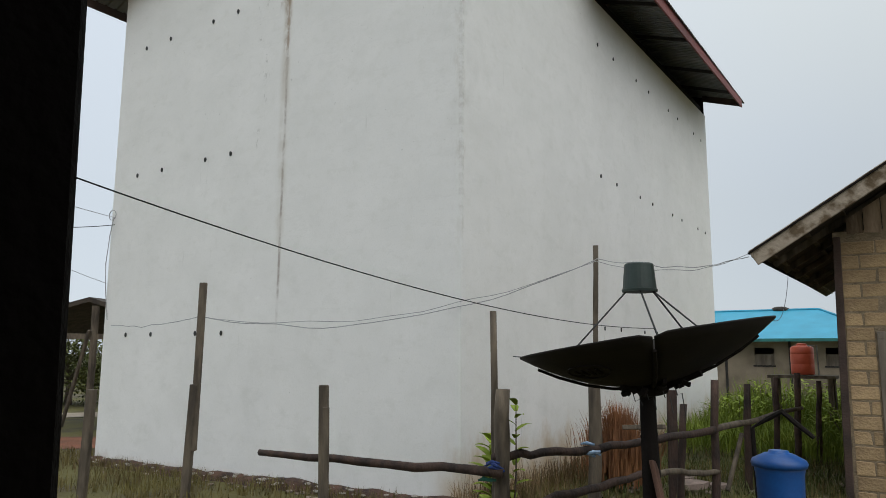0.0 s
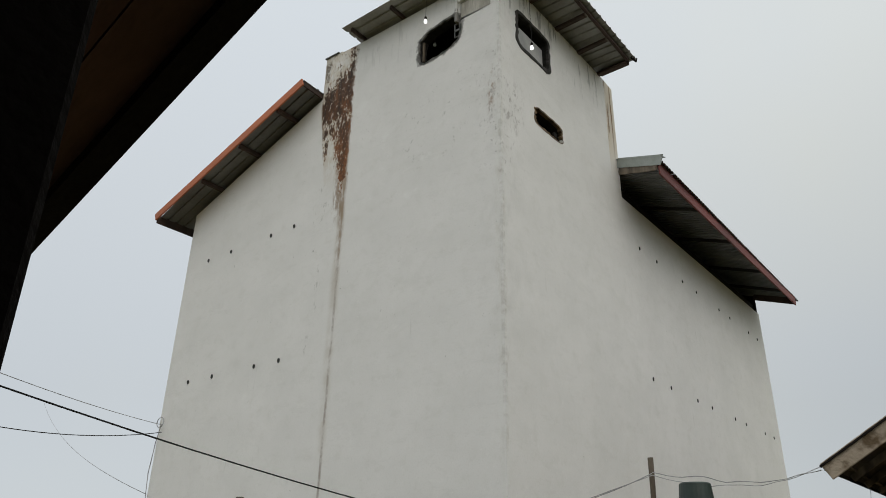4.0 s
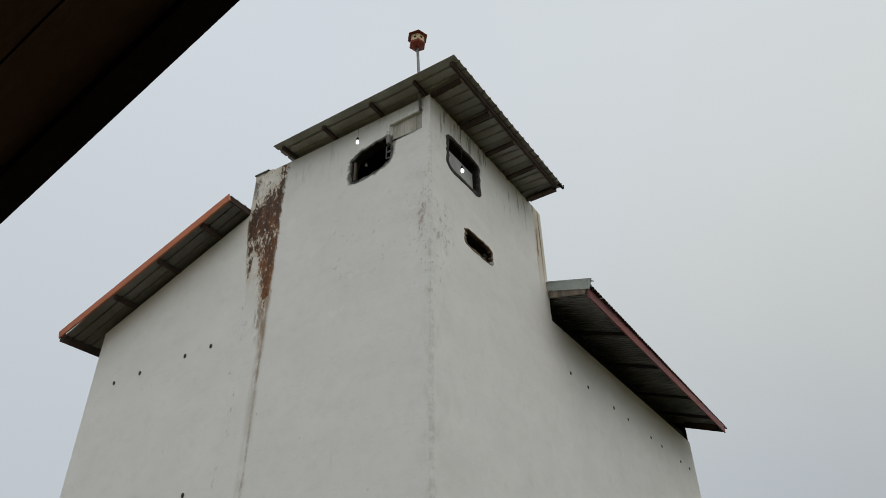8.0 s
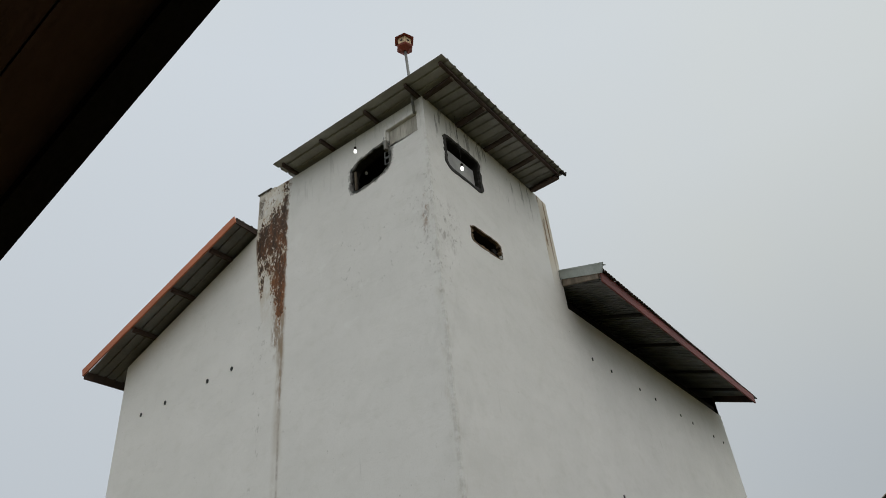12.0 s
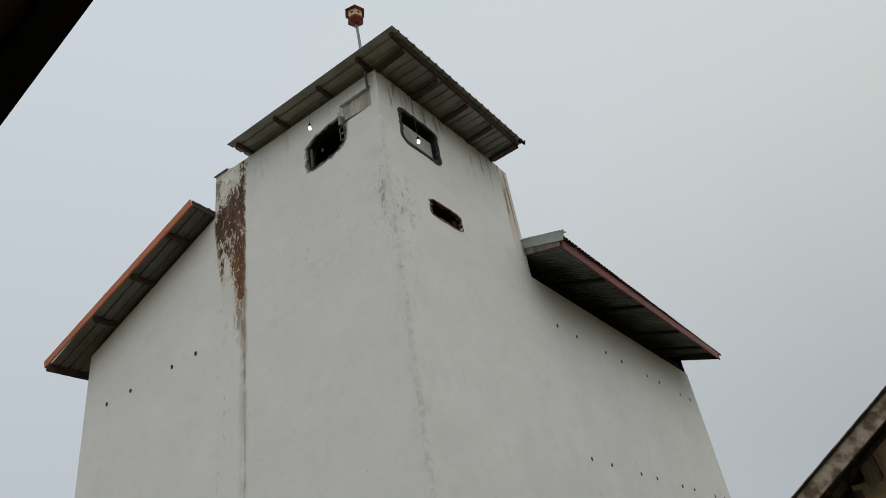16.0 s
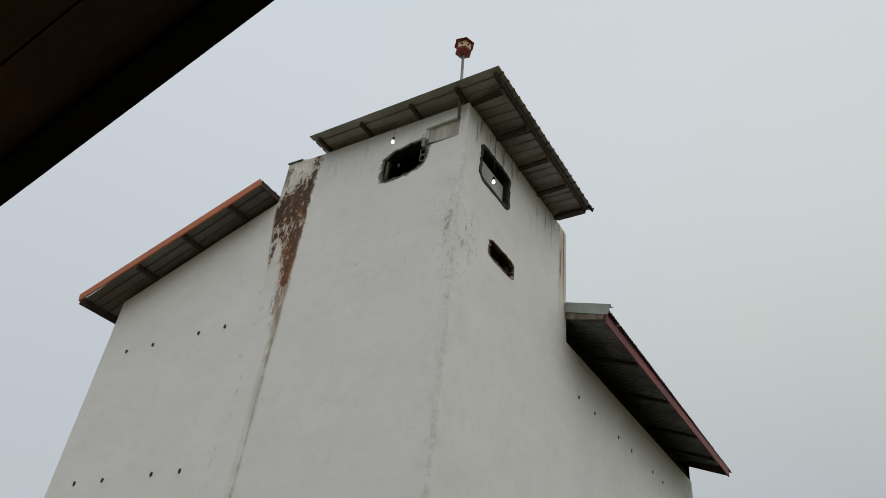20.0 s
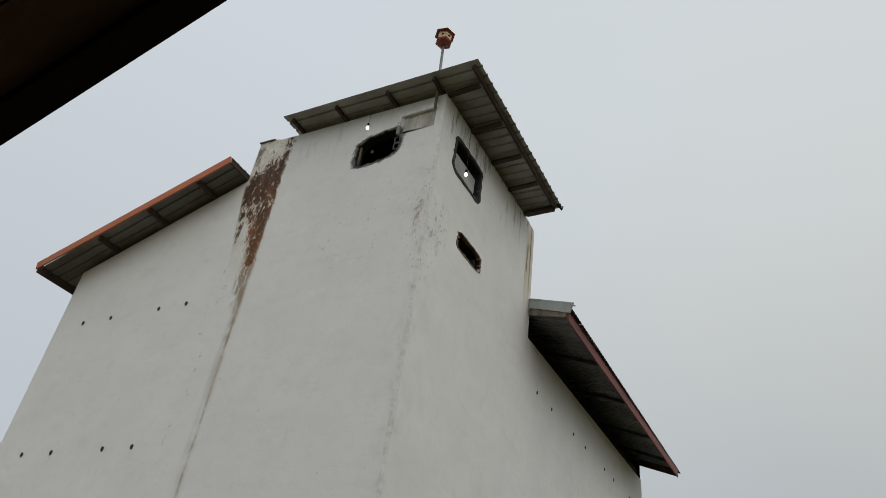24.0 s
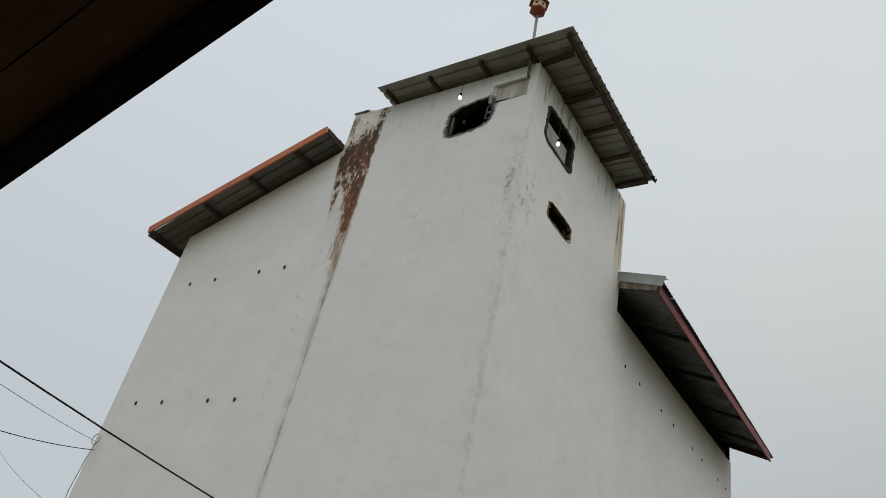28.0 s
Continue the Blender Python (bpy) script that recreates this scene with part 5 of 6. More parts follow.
            tube(bm, [c + Vector((-0.07, -0.03, rnd.uniform(-0.03, 0.03))), c + Vector((0, -0.06, 0.01)), c + Vector((0.07, -0.02, rnd.uniform(-0.04, 0.02)))], [0.010, 0.018, 0.010], 6, 0.3, k)
        solo("rag", bm, mat, label, "rag", smooth=True)
    for at, size, turn, label in (((1.85, 2.55, -0.13), (0.42, 0.30, 0.07), 20, "broken pinkish concrete slab lying in the yard"), ((2.15, 2.75, -0.14), (0.34, 0.26, 0.06), -35, "broken pinkish concrete slab lying in the yard"), ((1.62, 3.1, -0.13), (0.36, 0.28, 0.06), 60, "broken pinkish concrete slab lying in the yard")):
        rnd = random.Random(round(at[0] * 100))
        bm = bmesh.new()
        rim = [(math.cos(k * math.tau / 7) * size[0] / 2 * rnd.uniform(0.8, 1.15), math.sin(k * math.tau / 7) * size[1] / 2 * rnd.uniform(0.8, 1.15)) for k in range(7)]
        slab(bm, rim, [], lambda u, v, d: (u, v, d), size[2])
        bm.transform(pose(*at, 6, -4, turn))
        solo("broken_slab", bm, PINKSLAB, label, "slab", "broken slabs")
    # loose timber and a leaning plank by the dish
    for k, (a, b, w, h) in enumerate((((2.95, -1.62, -0.2), (2.70, -1.42, 0.72), 0.10, 0.03), ((1.55, 1.0, 0.72), (2.0, 1.15, 0.74), 0.07, 0.05), ((2.35, 0.1, -0.05), (3.0, 1.2, 0.02), 0.12, 0.04), ((2.0, 0.6, 0.0), (2.9, 0.4, 0.05), 0.09, 0.04), ((2.30, 2.55, -0.12), (2.42, 2.95, 0.55), 0.05, 0.04))):
        bm = bmesh.new()
        beam(bm, a, b, w, h, (0.1, 0.2, 1), 0.006)
        solo("loose_plank", bm, REDPLANK if k == 0 else POLEWOOD, "weathered loose plank lying by the fence", "plank", "loose timber")


build_fence()


def build_barrel():
    at = Vector((3.375, -0.12, -0.14))
    barrel = thing("plastic_barrel", at, "bright blue plastic barrel with a lid in the yard", "barrel")
    bm = bmesh.new()
    lathe(bm, at, [(0.165, -0.06), (0.175, -0.04), (0.185, 0.3), (0.19, 0.34), (0.186, 0.38), (0.195, 0.66), (0.203, 0.70), (0.203, 0.745)], 32)
    part("drum", bm, BLUE, barrel, smooth=True)
    bm = bmesh.new()
    lathe(bm, at, [(0.222, 0.722), (0.230, 0.755), (0.216, 0.785), (0.12, 0.835), (0.085, 0.84), (0.08, 0.86), (0.04, 0.862)], 32)
    part("lid", bm, BLUE, barrel, "domed blue lid", True)
    bm = bmesh.new()
    tube(bm, [(3.10, 0.35, -0.15), (3.08, 0.34, 0.86), (3.22, 0.36, 0.95), (3.34, 0.36, 1.02), (3.44, 0.36, 0.93), (3.60, 0.34, 0.80)], [0.02, 0.02, 0.024, 0.026, 0.026, 0.02], 7)
    solo("bent_rail", bm, BLACKWOOD, "dark bent pole standing behind the barrel", "pole")


build_barrel()


# ---- far things: shed, blue-roofed house, tank, track ----
def build_shed():
    shed = thing("open_shed", (-13.0, 3.2, -0.3), "open pole shed with a dark sagging roof", "shed")
    bm = bmesh.new()
    ridge_a, ridge_b = Vector((-12.95, 2.65, 2.92)), Vector((-15.5, 8.0, 2.95))
    left_a, left_b = Vector((-14.6, 0.9, 2.15)), Vector((-17.2, 6.2, 2.15))
    right_a, right_b = Vector((-11.3, 4.4, 2.15)), Vector((-13.9, 9.8, 2.15))
    for a, b, c, d in ((left_a, ridge_a, ridge_b, left_b), (ridge_a, right_a, right_b, ridge_b)):
        f = bm.faces.new([bm.verts.new(p) for p in (a, b, c, d)])
        g = bmesh.ops.extrude_face_region(bm, geom=[f])["geom"]
        bmesh.ops.translate(bm, verts=[v for v in g if isinstance(v, bmesh.types.BMVert)], vec=(0, 0, -0.12))
    bmesh.ops.recalc_face_normals(bm, faces=bm.faces)
    part("roof", bm, THATCH, shed, "dark weathered roof")
    bm = bmesh.new()
    beam(bm, left_a + Vector((0.1, 0.1, -0.22)), right_a + Vector((-0.1, -0.1, -0.22)), 0.1, 0.14)
    part("tie_beam", bm, POLEWOOD, shed)
    for x, y in ((-14.0, 1.5), (-12.85, 2.78), (-11.7, 4.0), (-16.5, 6.6), (-14.4, 9.0)):
        bm = bmesh.new()
        tube(bm, [(x, y, -0.5), (x + 0.05, y, 1.2), (x, y, 2.05 if x < -13.2 or x > -12 else 2.7)], 0.09, 8, 0.1, 3)
        part("post", bm, POLEWOOD, shed)
    bm = bmesh.new()
    tube(bm, [(-13.51, 2.51, -0.3), (-12.79, 2.63, 2.08)], 0.05, 7)
    part("brace", bm, POLEWOOD, shed)


def build_blue_house():
    far = thing("blue_roofed_house", (-2.0, 27.0, -0.15), "far single-storey house with bright blue hipped roof", "house")
    bm = bmesh.new()
    slab(bm, [(-9.0, -0.4), (2.9, -0.4), (2.9, 2.2), (-9.0, 2.2)], [[(u, 1.25), (u + 0.75, 1.25), (u + 0.75, 1.95), (u, 1.95)] for u in (-6.0, -3.9, -1.6, 1.0)], lambda u, v, d: (u, 24.5 + d, v), 0.2)
    wall = part("wall", bm, FARWALL, far, "stained beige rendered wall")
    bm = bmesh.new()
    box(bm, (-9.0, 24.7, -0.4), (-8.8, 30.0, 2.2))
    box(bm, (2.7, 24.7, -0.4), (2.9, 30.0, 2.2))
    box(bm, (-8.8, 29.8, -0.4), (2.7, 30.0, 2.2))
    part("rear_walls", bm, FARWALL, far)
    for u in (-6.0, -3.9, -1.6, 1.0):
        bm = bmesh.new()
        box(bm, (u + 0.003, 24.6, 1.253), (u + 0.747, 24.63, 1.70))
        win = part("window", bm, GREYWOOD, far, "half-closed grey shutter")
        bm = bmesh.new()
        box(bm, (u - 0.05, 24.46, 1.18), (u + 0.8, 24.52, 1.246))
        part("sill", bm, SOOT, win)
    for u in (-7.2, -4.9, -2.75, -0.3, 2.2):
        bm = bmesh.new()
        box(bm, (u, 24.44, -0.4), (u + 0.09, 24.498, 2.2))
        part("pilaster", bm, SOOT, far)
    bm = bmesh.new()
    z0, z1 = 2.22, 3.62
    pts = [(-9.8, 23.7, z0), (3.7, 23.7, z0), (3.7, 30.8, z0), (-9.8, 30.8, z0), (-6.2, 27.2, z1), (0.55, 27.2, z1)]
    v = [bm.verts.new(p) for p in pts]
    for f in ((0, 1, 5, 4), (1, 2, 5), (2, 3, 4, 5), (3, 0, 4), (3, 2, 1, 0)):
        bm.faces.new([v[i] for i in f])
    bmesh.ops.recalc_face_normals(bm, faces=bm.faces)
    roof = part("roof", bm, TEAL, far, "bright blue hipped sheet roof")
    bm = bmesh.new()
    beam(bm, (-9.8, 23.68, z0 + 0.02), (3.7, 23.68, z0 + 0.02), 0.03, 0.12)
    part("fascia", bm, TEAL_EDGE, roof, "green fascia")
    bm = bmesh.new()
    tube(bm, [(-6.2, 27.2, z1 + 0.02), (0.55, 27.2, z1 + 0.02), (3.7, 23.7, z0 + 0.03)], 0.05, 6)
    part("ridge_cap", bm, TEAL, roof)
    bm = bmesh.new()
    bmesh.ops.create_icosphere(bm, subdivisions=2, radius=0.5, matrix=Matrix.Translation((-0.95, 27.25, 3.66)) @ Matrix.Diagonal((0.75, 0.4, 0.28, 1)))
    for v in bm.verts:
        v.co += Vector((0, 0, 0.05 * noise.noise(v.co * 6)))
    part("ridge_lump", bm, THATCH, roof, "dark lump of debris on the ridge", True)


def build_tank():
    at = Vector((2.36, 8.82, 1.2))
    stand = thing("tank_stand", (2.36, 8.82, -0.2), "rough grey timber stand under a water tank", "stand")
    bm = bmesh.new()
    box(bm, (1.75, 8.5, 1.13), (2.95, 9.15, 1.19))
    part("deck", bm, POLEWOOD, stand)
    for x, y in ((1.85, 8.6), (2.85, 8.6), (1.85, 9.05), (2.85, 9.05)):
        bm = bmesh.new()
        tube(bm, [(x, y, -0.4), (x, y, 1.13)], 0.05, 7)
        part("leg", bm, POLEWOOD, stand)
    tank = thing("water_tank", at, "small orange-red plastic water tank on a stand", "water tank")
    bm = bmesh.new()
    lathe(bm, at, [(0.2, 0.0), (0.215, 0.02), (0.215, 0.2), (0.213, 0.205), (0.215, 0.21), (0.215, 0.40), (0.213, 0.405), (0.215, 0.41), (0.212, 0.53), (0.15, 0.57)], 24)
    part("body", bm, RED, tank, smooth=True)
    bm = bmesh.new()
    lathe(bm, at, [(0.10, 0.565), (0.10, 0.60), (0.06, 0.615)], 16)
    part("cap", bm, RED, tank)
    bm = bmesh.new()
    tube(bm, [at + Vector((0.12, -0.1, 0.56)), at + Vector((0.28, -0.1, 0.58)), at + Vector((0.29, -0.1, 0.0))], 0.015, 6)
    part("pipe", bm, STEEL, tank, "thin grey pipe")


build_shed()
build_blue_house()
build_tank()


def ribbon(name, mat, pts, width, label, category, lift):
    bm = bmesh.new()
    rows = []
    for i, p in enumerate(pts):
        d = (Vector(pts[min(i + 1, len(pts) - 1)]) - Vector(pts[max(i - 1, 0)])).normalized()
        s = Vector((-d.y, d.x)) * width / 2
        rows.append([bm.verts.new((p[0] + k * s.x, p[1] + k * s.y, ground_z(p[0] + k * s.x, p[1] + k * s.y) + lift)) for k in (-1, -0.3, 0.3, 1)])
    for a, b in zip(rows, rows[1:]):
        for k in range(3):
            bm.faces.new((a[k], a[k + 1], b[k + 1], b[k]))
    return solo(name, bm, mat, label, category, kind="structure")


ribbon("road", SAND, [(-17.4 + 0.48 * k, 4.9 + 0.88 * k) for k in range(-40, 60, 4)], 1.6, "pale sandy track beyond the yard", "road", 0.03)
ribbon("pavement", material("red_earth", (0.25, 0.085, 0.04), 0.95, tint=(0.14, 0.06, 0.03), scale=1.5, bump=0.6), [(-13.5 + 0.9 * k, -1.6 + 1.0 * k) for k in range(5)], 2.2, "patch of bare red earth", "earth", 0.012)


# ---- planting ----
def blades(bm, rnd, x, y, z, h, w, lean, az):
    d = Vector((math.cos(az), math.sin(az), 0))
    s = Vector((-d.y, d.x, 0)) * w
    p = Vector((x, y, z))
    a, b = bm.verts.new(p - s), bm.verts.new(p + s)
    c, e = bm.verts.new(p + d * lean * 0.35 + Vector((0, 0, h * 0.6)) - s * 0.7), bm.verts.new(p + d * lean * 0.35 + Vector((0, 0, h * 0.6)) + s * 0.7)
    t = bm.verts.new(p + d * lean + Vector((0, 0, h)))
    bm.faces.new((a, b, e, c))
    bm.faces.new((c, e, t))


def build_grass():
    rnd = random.Random(21)
    bm = bmesh.new()
    n = 0
    while n < 18000:
        x, y = rnd.uniform(-9.5, 4.2), rnd.uniform(-2.6, 13)
        if -7.9 < x < 0.05 and y > -0.06:
            continue
        if rnd.random() < 0.45 and y > 3 and x > 0:
            continue
        patch = noise.noise(Vector((x * 0.7, y * 0.7, 3)))
        if patch < -0.12 and rnd.random() < 0.8:
            continue
        h = rnd.uniform(0.05, 0.16) * (1.3 + patch)
        blades(bm, rnd, x, y, ground_z(x, y) - 0.01, h, rnd.uniform(0.004, 0.009), rnd.uniform(0.02, 0.10), rnd.uniform(0, math.tau))
        n += 1
    solo("grass", bm, GRASS, "short olive and yellowed yard grass", "grass", kind="stuff")
    bm = bmesh.new()
    for _ in range(2600):
        y = rnd.uniform(-0.3, 9.0)
        x = abs(rnd.gauss(0, 0.28)) + 0.03
        blades(bm, rnd, x, y, ground_z(x, y), rnd.uniform(0.12, 0.42), rnd.uniform(0.003, 0.007), rnd.uniform(0.03, 0.18), rnd.uniform(0, math.tau))
    bm2 = bmesh.new()
    for _ in range(5200):
        x, y = rnd.uniform(0.7, 3.7), rnd.uniform(0.6, 7.4)
        blades(bm2, rnd, x, y, ground_z(x, y) - 0.01, rnd.uniform(0.06, 0.22) * (0.6 + 0.08 * y), rnd.uniform(0.004, 0.010), rnd.uniform(0.03, 0.16), rnd.uniform(0, math.tau))
    tall = bmesh.new()
    for _ in range(9000):
        x, y = rnd.uniform(0.35, 3.7), rnd.uniform(6.3, 11.5)
        h = (0.55 + 0.11 * (y - 6.3)) * rnd.uniform(0.55, 1.1) * (1 + 0.5 * noise.noise(Vector((x * 1.6, y * 1.3, 5))))
        blades(tall, rnd, x, y, ground_z(x, y) - 0.01, h, rnd.uniform(0.007, 0.016), rnd.uniform(0.08, 0.40), rnd.uniform(0, math.tau))
    solo("tall_grass", tall, TALL_GRASS, "tall bright yellow-green grass behind the fence", "grass", kind="stuff")
    solo("green_grass", bm2, GREEN_GRASS, "lush green grass behind the fence", "grass", kind="stuff")
    solo("dry_grass", bm, DRY_GRASS, "dry straw-coloured grass along the wall foot", "grass", kind="stuff")
    bm = bmesh.new()
    for _ in range(1500):
        x = rnd.uniform(-7.8, 0.1)
        y = -abs(rnd.gauss(0, 0.16)) - 0.05
        blades(bm, rnd, x, y, ground_z(x, y) + 0.02, rnd.uniform(0.03, 0.11), rnd.uniform(0.003, 0.007), rnd.uniform(0.02, 0.08), rnd.uniform(0, math.tau))
    solo("weeds", bm, GRASS, "thin weeds along the wall foot", "weeds", kind="stuff")


TALL_GRASS = material("tall_grass_blades", (0.27, 0.33, 0.035), 0.8, tint=(0.13, 0.19, 0.02), scale=1.6, bump=0.0, grain=5)
DRY_GRASS = material("straw_grass", (0.24, 0.155, 0.07), 0.9, tint=(0.11, 0.075, 0.035), scale=2, bump=0.0)


def build_dry_bush():
    rnd = random.Random(8)
    bm = bmesh.new()
    for _ in range(2200):
        a, r = rnd.uniform(0, math.tau), abs(rnd.gauss(0, 0.21))
        x, y = 1.12 + r * math.cos(a) * 1.15, 2.0 + r * math.sin(a)
        blades(bm, rnd, x, y, -0.1 + rnd.uniform(0, 0.5), rnd.uniform(0.35, 0.62) * (1.15 - r), rnd.uniform(0.004, 0.010), rnd.uniform(0.02, 0.2), a + rnd.uniform(-0.7, 0.7))
    solo("dry_fern_clump", bm, DRY, "rust-brown clump of dead fern fronds by the wall", "fern", kind="")


def leaf(bm, p, d, length, width, droop):
    """A pointed leaf of two halves, bent along its rib."""
    d = d.normalized()
    s = d.cross(Vector((0, 0, 1))).normalized() * width
    pts = []
    for k in range(5):
        t = k / 4
        c = p + d * length * t - Vector((0, 0, droop * t * t))
        w = math.sin(math.pi * min(1, 0.12 + 0.88 * t)) if t < 1 else 0.0
        pts.append((c - s * w + Vector((0, 0, 0.25 * width * w)), c, c + s * w + Vector((0, 0, 0.25 * width * w))))
    rows = [[bm.verts.new(q) for q in row] for row in pts]
    for a, b in zip(rows, rows[1:]):
        bm.faces.new((a[0], a[1], b[1], b[0]))
        bm.faces.new((a[1], a[2], b[2], b[1]))


def build_sapling(at, height, n, seed, label, size=0.16):
    rnd = random.Random(seed)
    at = Vector(at)
    plant = thing("leafy_plant", at, label, "plant", "young plants by the fence")
    bm = bmesh.new()
    tip = at + Vector((rnd.uniform(-0.05, 0.05), rnd.uniform(-0.05, 0.05), height))
    tube(bm, [at, at.lerp(tip, 0.5) + Vector((0.02, 0, 0)), tip], [0.012, 0.009, 0.005], 6)
    part("stem", bm, BARK, plant)
    for k in range(n):
        bm = bmesh.new()
        t = 0.25 + 0.75 * k / max(1, n - 1)
        a = k * 2.4 + rnd.uniform(-0.3, 0.3)
        d = Vector((math.cos(a), math.sin(a), 0.35 + 0.5 * t))
        leaf(bm, at.lerp(tip, t), d, size * rnd.uniform(0.8, 1.25), size * 0.2, size * 0.35)
        part("leaf", bm, LEAF, plant)


def build_shrubs():
    rnd = random.Random(33)
    spots = [(1.1, 8.8, 1.0), (2.0, 9.6, 1.15), (3.0, 9.8, 1.25), (1.2, 10.8, 1.2), (2.3, 11.6, 1.3), (3.3, 12.2, 1.4), (3.2, 7.6, 0.95)]
    for k, (x, y, h) in enumerate(spots):
        bm = bmesh.new()
        for _ in range(340):
            a, r = rnd.uniform(0, math.tau), 0.62 * math.sqrt(rnd.random()) * (0.8 + 0.3 * h)
            zz = rnd.uniform(0.05, 1.0) * h * (1 - 0.45 * (r / 0.9) ** 2)
            p = Vector((x + r * math.cos(a), y + r * math.sin(a), ground_z(x, y) + zz))
            leaf(bm, p, Vector((math.cos(a + rnd.uniform(-1, 1)), math.sin(a + rnd.uniform(-1, 1)), rnd.uniform(0.1, 0.9))), rnd.uniform(0.10, 0.22), rnd.uniform(0.022, 0.045), 0.06)
        shrub = thing("shrub", (x, y, ground_z(x, y)), "bright green leafy shrub behind the fence", "shrub", "shrubs behind the fence")
        part("foliage", bm, LEAF, shrub)
        bm = bmesh.new()
        for j in range(5):
            a = j * 1.26 + k
            tube(bm, [(x, y, ground_z(x, y) - 0.05), (x + 0.15 * math.cos(a), y + 0.15 * math.sin(a), ground_z(x, y) + 0.5 * h), (x + 0.32 * math.cos(a), y + 0.32 * math.sin(a), ground_z(x, y) + 0.85 * h)], [0.014, 0.01, 0.005], 5)
        part("stems", bm, BARK, shrub)


def build_tree(at, height, spread, seed):
    rnd = random.Random(seed)
    at = Vector(at)
    tree = thing("tree", at, "low spreading dark green tree beyond the track", "tree", "trees beyond the track")
    bm = bmesh.new()
    fork = at + Vector((0, 0, height * 0.25))
    tube(bm, [at - Vector((0, 0, 0.2)), at + Vector((0.06, 0, height * 0.2)), fork], [0.16, 0.12, 0.09], 8, 0.1, seed)
    tips = []
    for k in range(7):
        a = k * 0.9 + rnd.uniform(-0.3, 0.3)
        tip = fork + Vector((math.cos(a) * spread * rnd.uniform(0.4, 0.8), math.sin(a) * spread * rnd.uniform(0.4, 0.8), height * rnd.uniform(-0.1, 0.48)))
        tube(bm, [fork, fork.lerp(tip, 0.5) + Vector((0, 0, 0.15)), tip], [0.07, 0.04, 0.015], 6)
        tips.append(tip)
    part("trunk", bm, BARK, tree)
    bm = bmesh.new()
    for _ in range(4200):
        c = rnd.choice(tips) + Vector((rnd.gauss(0, spread * 0.28), rnd.gauss(0, spread * 0.28), rnd.gauss(0, height * 0.13)))
        leaf(bm, c, Vector((rnd.uniform(-1, 1), rnd.uniform(-1, 1), rnd.uniform(-0.5, 0.8))), rnd.uniform(0.09, 0.18), rnd.uniform(0.03, 0.055), 0.04)
    part("crown", bm, TREE, tree)


build_grass()
build_dry_bush()
build_sapling((0.78, -0.66, -0.2), 0.86, 24, 5, "young green broad-leaved plant by the fence post", 0.26)
build_sapling((1.17, -0.90, -0.2), 1.25, 16, 6, "spindly young plant with drooping leaves by the post", 0.2)
build_sapling((0.90, -0.80, -0.2), 0.6, 16, 7, "small green plant at the foot of the post", 0.22)
build_shrubs()
rnd_t = random.Random(77)
for k in range(11):
    build_tree((-21.5 + 0.48 * 2.6 * (k - 5) + rnd_t.uniform(-0.8, 0.5), 6.9 + 0.88 * 2.6 * (k - 5) + rnd_t.uniform(-0.6, 0.6), -0.4), rnd_t.uniform(2.9, 3.5), rnd_t.uniform(1.5, 2.0), k)


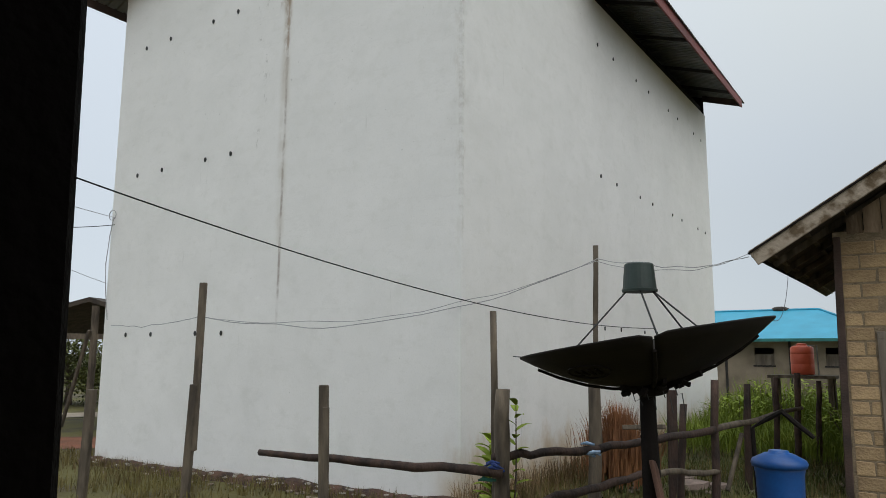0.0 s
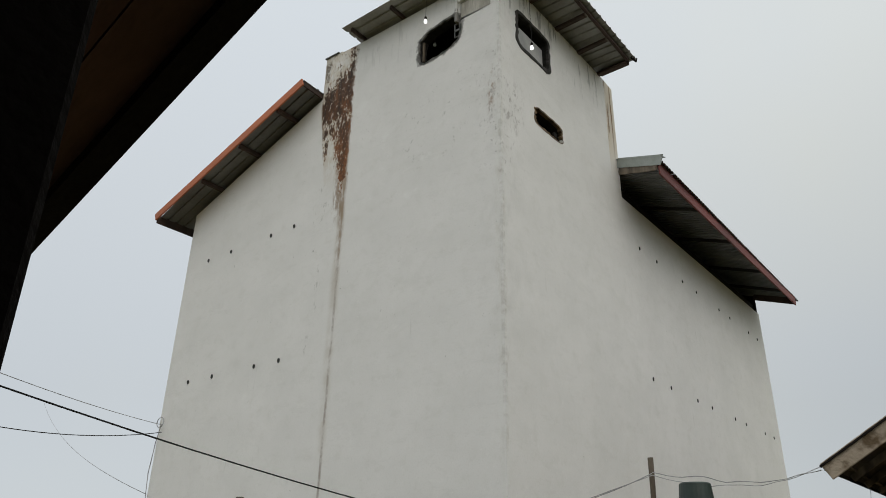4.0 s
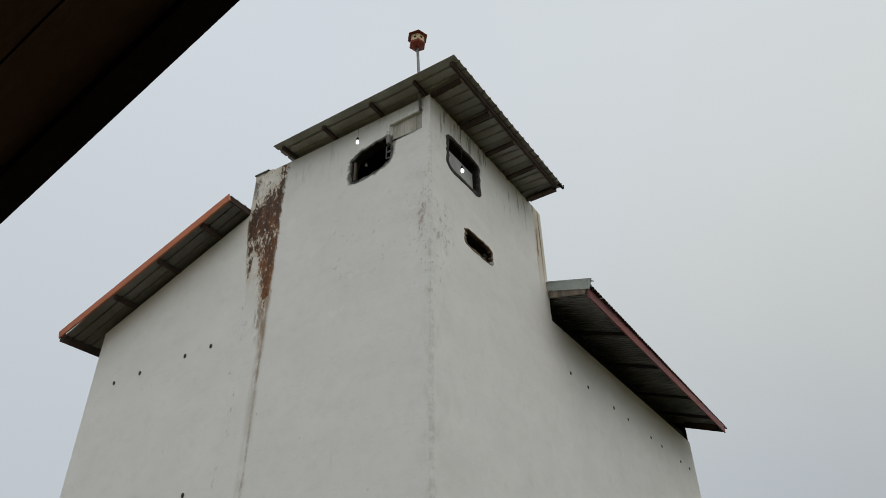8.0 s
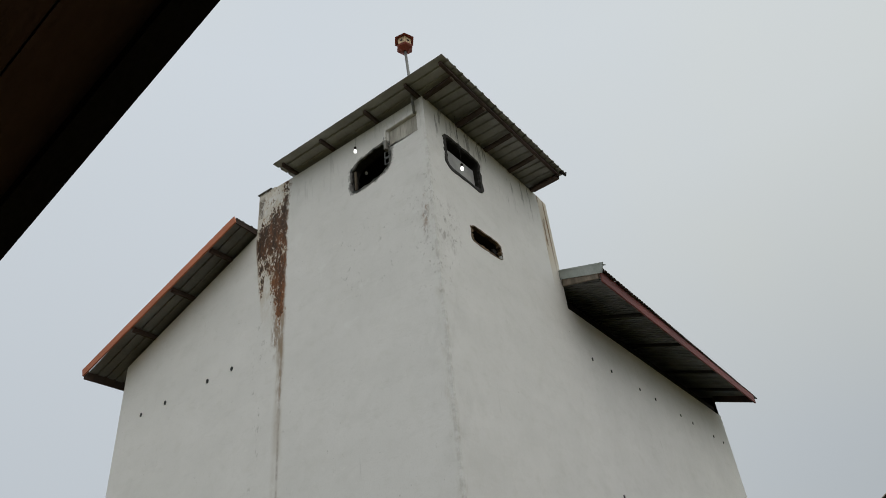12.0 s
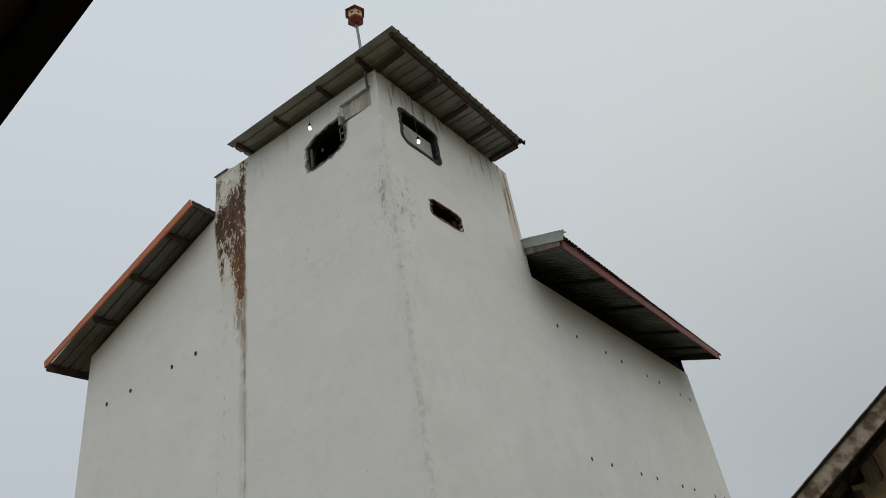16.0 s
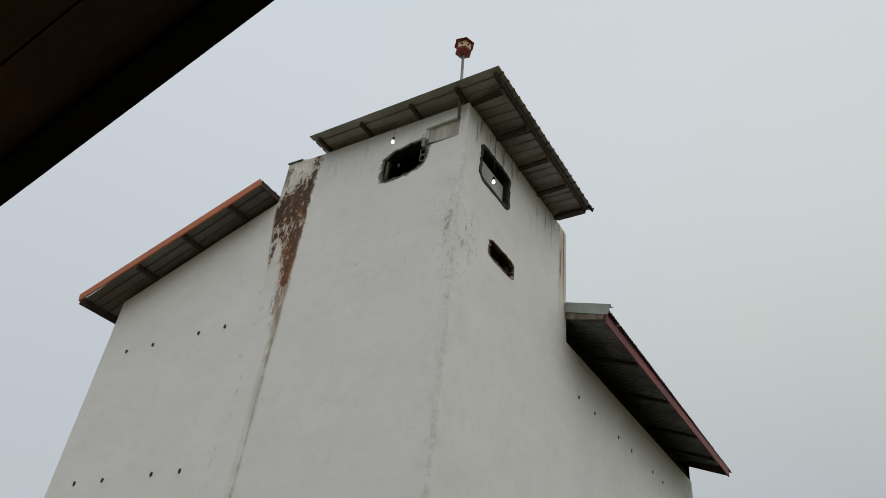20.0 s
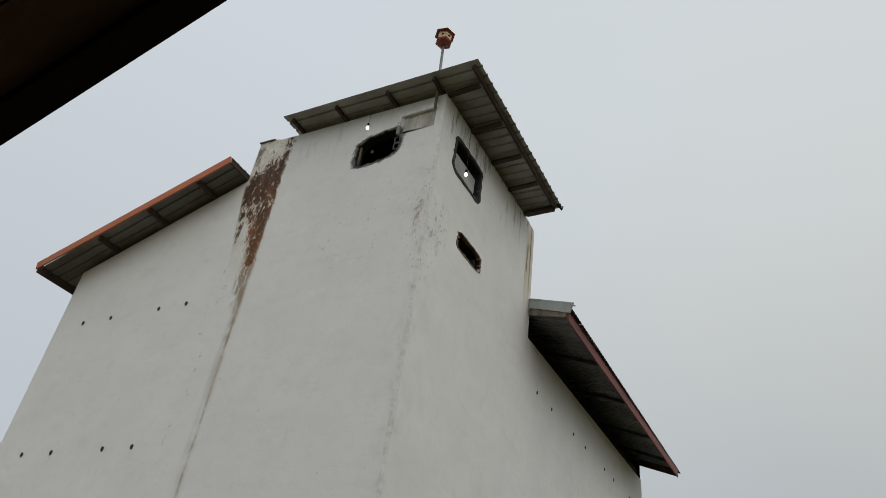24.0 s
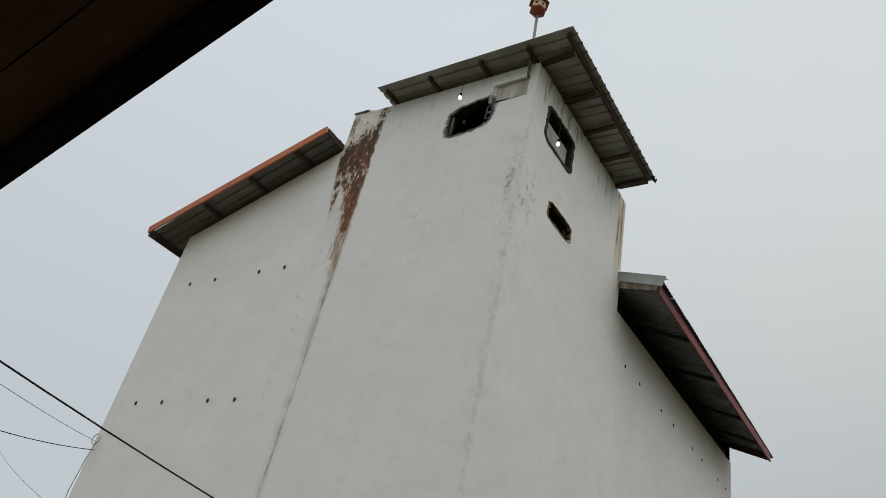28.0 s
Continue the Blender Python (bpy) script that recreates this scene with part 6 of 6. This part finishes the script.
def build_rubble():
    rnd = random.Random(15)
    bm = bmesh.new()
    rows = []
    for k in range(60):
        x = -7.75 + 7.9 * k / 59
        w = 0.26 + 0.10 * noise.noise(Vector((x * 1.4, 0, 7)))
        h = 0.12 + 0.05 * noise.noise(Vector((x * 2.1, 3, 7)))
        rows.append([bm.verts.new((x, -yy * w, ground_z(x, 0) - 0.02 + hh * h + 0.02 * noise.noise(Vector((x * 6, yy * 5, 2))))) for yy, hh in ((-0.05, 1.0), (0.3, 0.95), (0.6, 0.7), (0.85, 0.25), (1.15, -0.1))])
    for a, b in zip(rows, rows[1:]):
        for k in range(4):
            bm.faces.new((a[k], a[k + 1], b[k + 1], b[k]))
    solo("earth_bank", bm, BANK, "dark red-brown earth banked along the wall foot", "earth bank", kind="structure", smooth=True)
    meshes = []
    for k in range(6):
        bm = bmesh.new()
        bmesh.ops.create_icosphere(bm, subdivisions=1, radius=0.5)
        for v in bm.verts:
            v.co = v.co * rnd.uniform(0.75, 1.1)
            v.co.z *= 0.6
        meshes.append(mesh_of("stone", bm, RUBBLE))
    pile = thing("rubble", (1.6, 0.4, -0.12), "scattered stones and broken blocks in the yard", "stones")
    pale = []
    for me in meshes:
        pale.append(me.copy())
        pale[-1].materials[0] = CHIP
    for k in range(80):
        st = new("stone", pale[k % 6])
        st.parent = pile
        st.matrix_parent_inverse = Matrix.Translation(-pile.location)
        x, y, s = rnd.uniform(-7.6, 0.15), -rnd.uniform(0.03, 0.25), rnd.uniform(0.03, 0.10)
        st.matrix_basis = pose(x, y, ground_z(x, y) + 0.10 - 0.28 * abs(y + 0.05), 0, 0, rnd.uniform(0, 360)) @ Matrix.Diagonal((s * rnd.uniform(0.8, 1.9), s, s * rnd.uniform(0.5, 0.9), 1))
    for k in range(120):
        zone = k % 3
        if zone == 0:
            x, y, s = rnd.uniform(-7.6, 0.2), -rnd.uniform(0.2, 0.62), rnd.uniform(0.05, 0.12)
        elif zone == 1:
            x, y, s = rnd.uniform(0.5, 3.4), rnd.uniform(0.2, 3.0), rnd.uniform(0.05, 0.15)
        else:
            x, y, s = rnd.uniform(2.4, 3.6), rnd.uniform(0.4, 4.5), rnd.uniform(0.05, 0.12)
        st = new("stone", meshes[k % 6])
        st.parent = pile
        st.matrix_parent_inverse = Matrix.Translation(-pile.location)
        st.matrix_basis = pose(x, y, ground_z(x, y) + s * 0.18, 0, 0, rnd.uniform(0, 360)) @ Matrix.Diagonal((s * rnd.uniform(0.8, 1.4), s, s * rnd.uniform(0.6, 1), 1))


CHIP = material("pale_plaster_chips", (0.46, 0.43, 0.38), 0.95, tint=(0.25, 0.22, 0.19), scale=9, bump=0.4, vary=0.25)
BANK = material("red_brown_earth", (0.12, 0.06, 0.038), 0.95, tint=(0.03, 0.018, 0.014), scale=5, bump=0.8, grain=22)
build_rubble()


# ---- the hut's blocks, piece by piece ----
def build_blocks():
    rnd = random.Random(9)
    shapes = {}

    def block_mesh(w):
        if w not in shapes:
            made = []
            for k in range(3):
                bm = bmesh.new()
                vs = box(bm, (-w / 2, -0.03, -0.079), (w / 2, 0.03, 0.079))
                for v in vs:
                    v.co += Vector((rnd.uniform(-0.006, 0.006), rnd.uniform(-0.004, 0.004), rnd.uniform(-0.006, 0.006)))
                bmesh.ops.bevel(bm, geom=[e for e in bm.edges], offset=0.009, segments=1, affect="EDGES")
                made.append(mesh_of("block", bm, BLOCK))
            shapes[w] = made
        return rnd.choice(shapes[w])

    for row in range(19):
        z = -0.28 + 0.174 * row
        if z > 2.97:
            break
        x = 3.69
        lead = 0.19 if row % 2 else 0.365
        first = True
        while x < 5.3:
            w = lead if first else 0.365
            first = False
            lo, hi = x, x + w
            if not (hi > 4.0 and lo < 4.9 and z < 1.86) and not (hi > 4.12 and lo < 4.24 and 1.9 < z < 2.2):
                ob = new("block", block_mesh(w))
                ob.parent = hut_wall
                ob.matrix_basis = pose(x + w / 2, 2.9 + rnd.uniform(-0.004, 0.004), z, 0, 0, rnd.uniform(-0.6, 0.6))
            elif z < 1.86 and lo < 4.0 and 4.0 - lo > 0.08:
                w2 = round(4.0 - lo - 0.01, 2)
                ob = new("block", block_mesh(w2))
                ob.parent = hut_wall
                ob.matrix_basis = pose(lo + w2 / 2, 2.9, z)
            elif 1.9 < z < 2.2:
                for l2, h2 in ((lo, min(hi, 4.115)), (max(lo, 4.245), hi)):
                    if h2 - l2 > 0.05:
                        w2 = round(h2 - l2, 2)
                        ob = new("block", block_mesh(w2))
                        ob.parent = hut_wall
                        ob.matrix_basis = pose((l2 + h2) / 2, 2.9, z)
            x += w + 0.018


build_blocks()
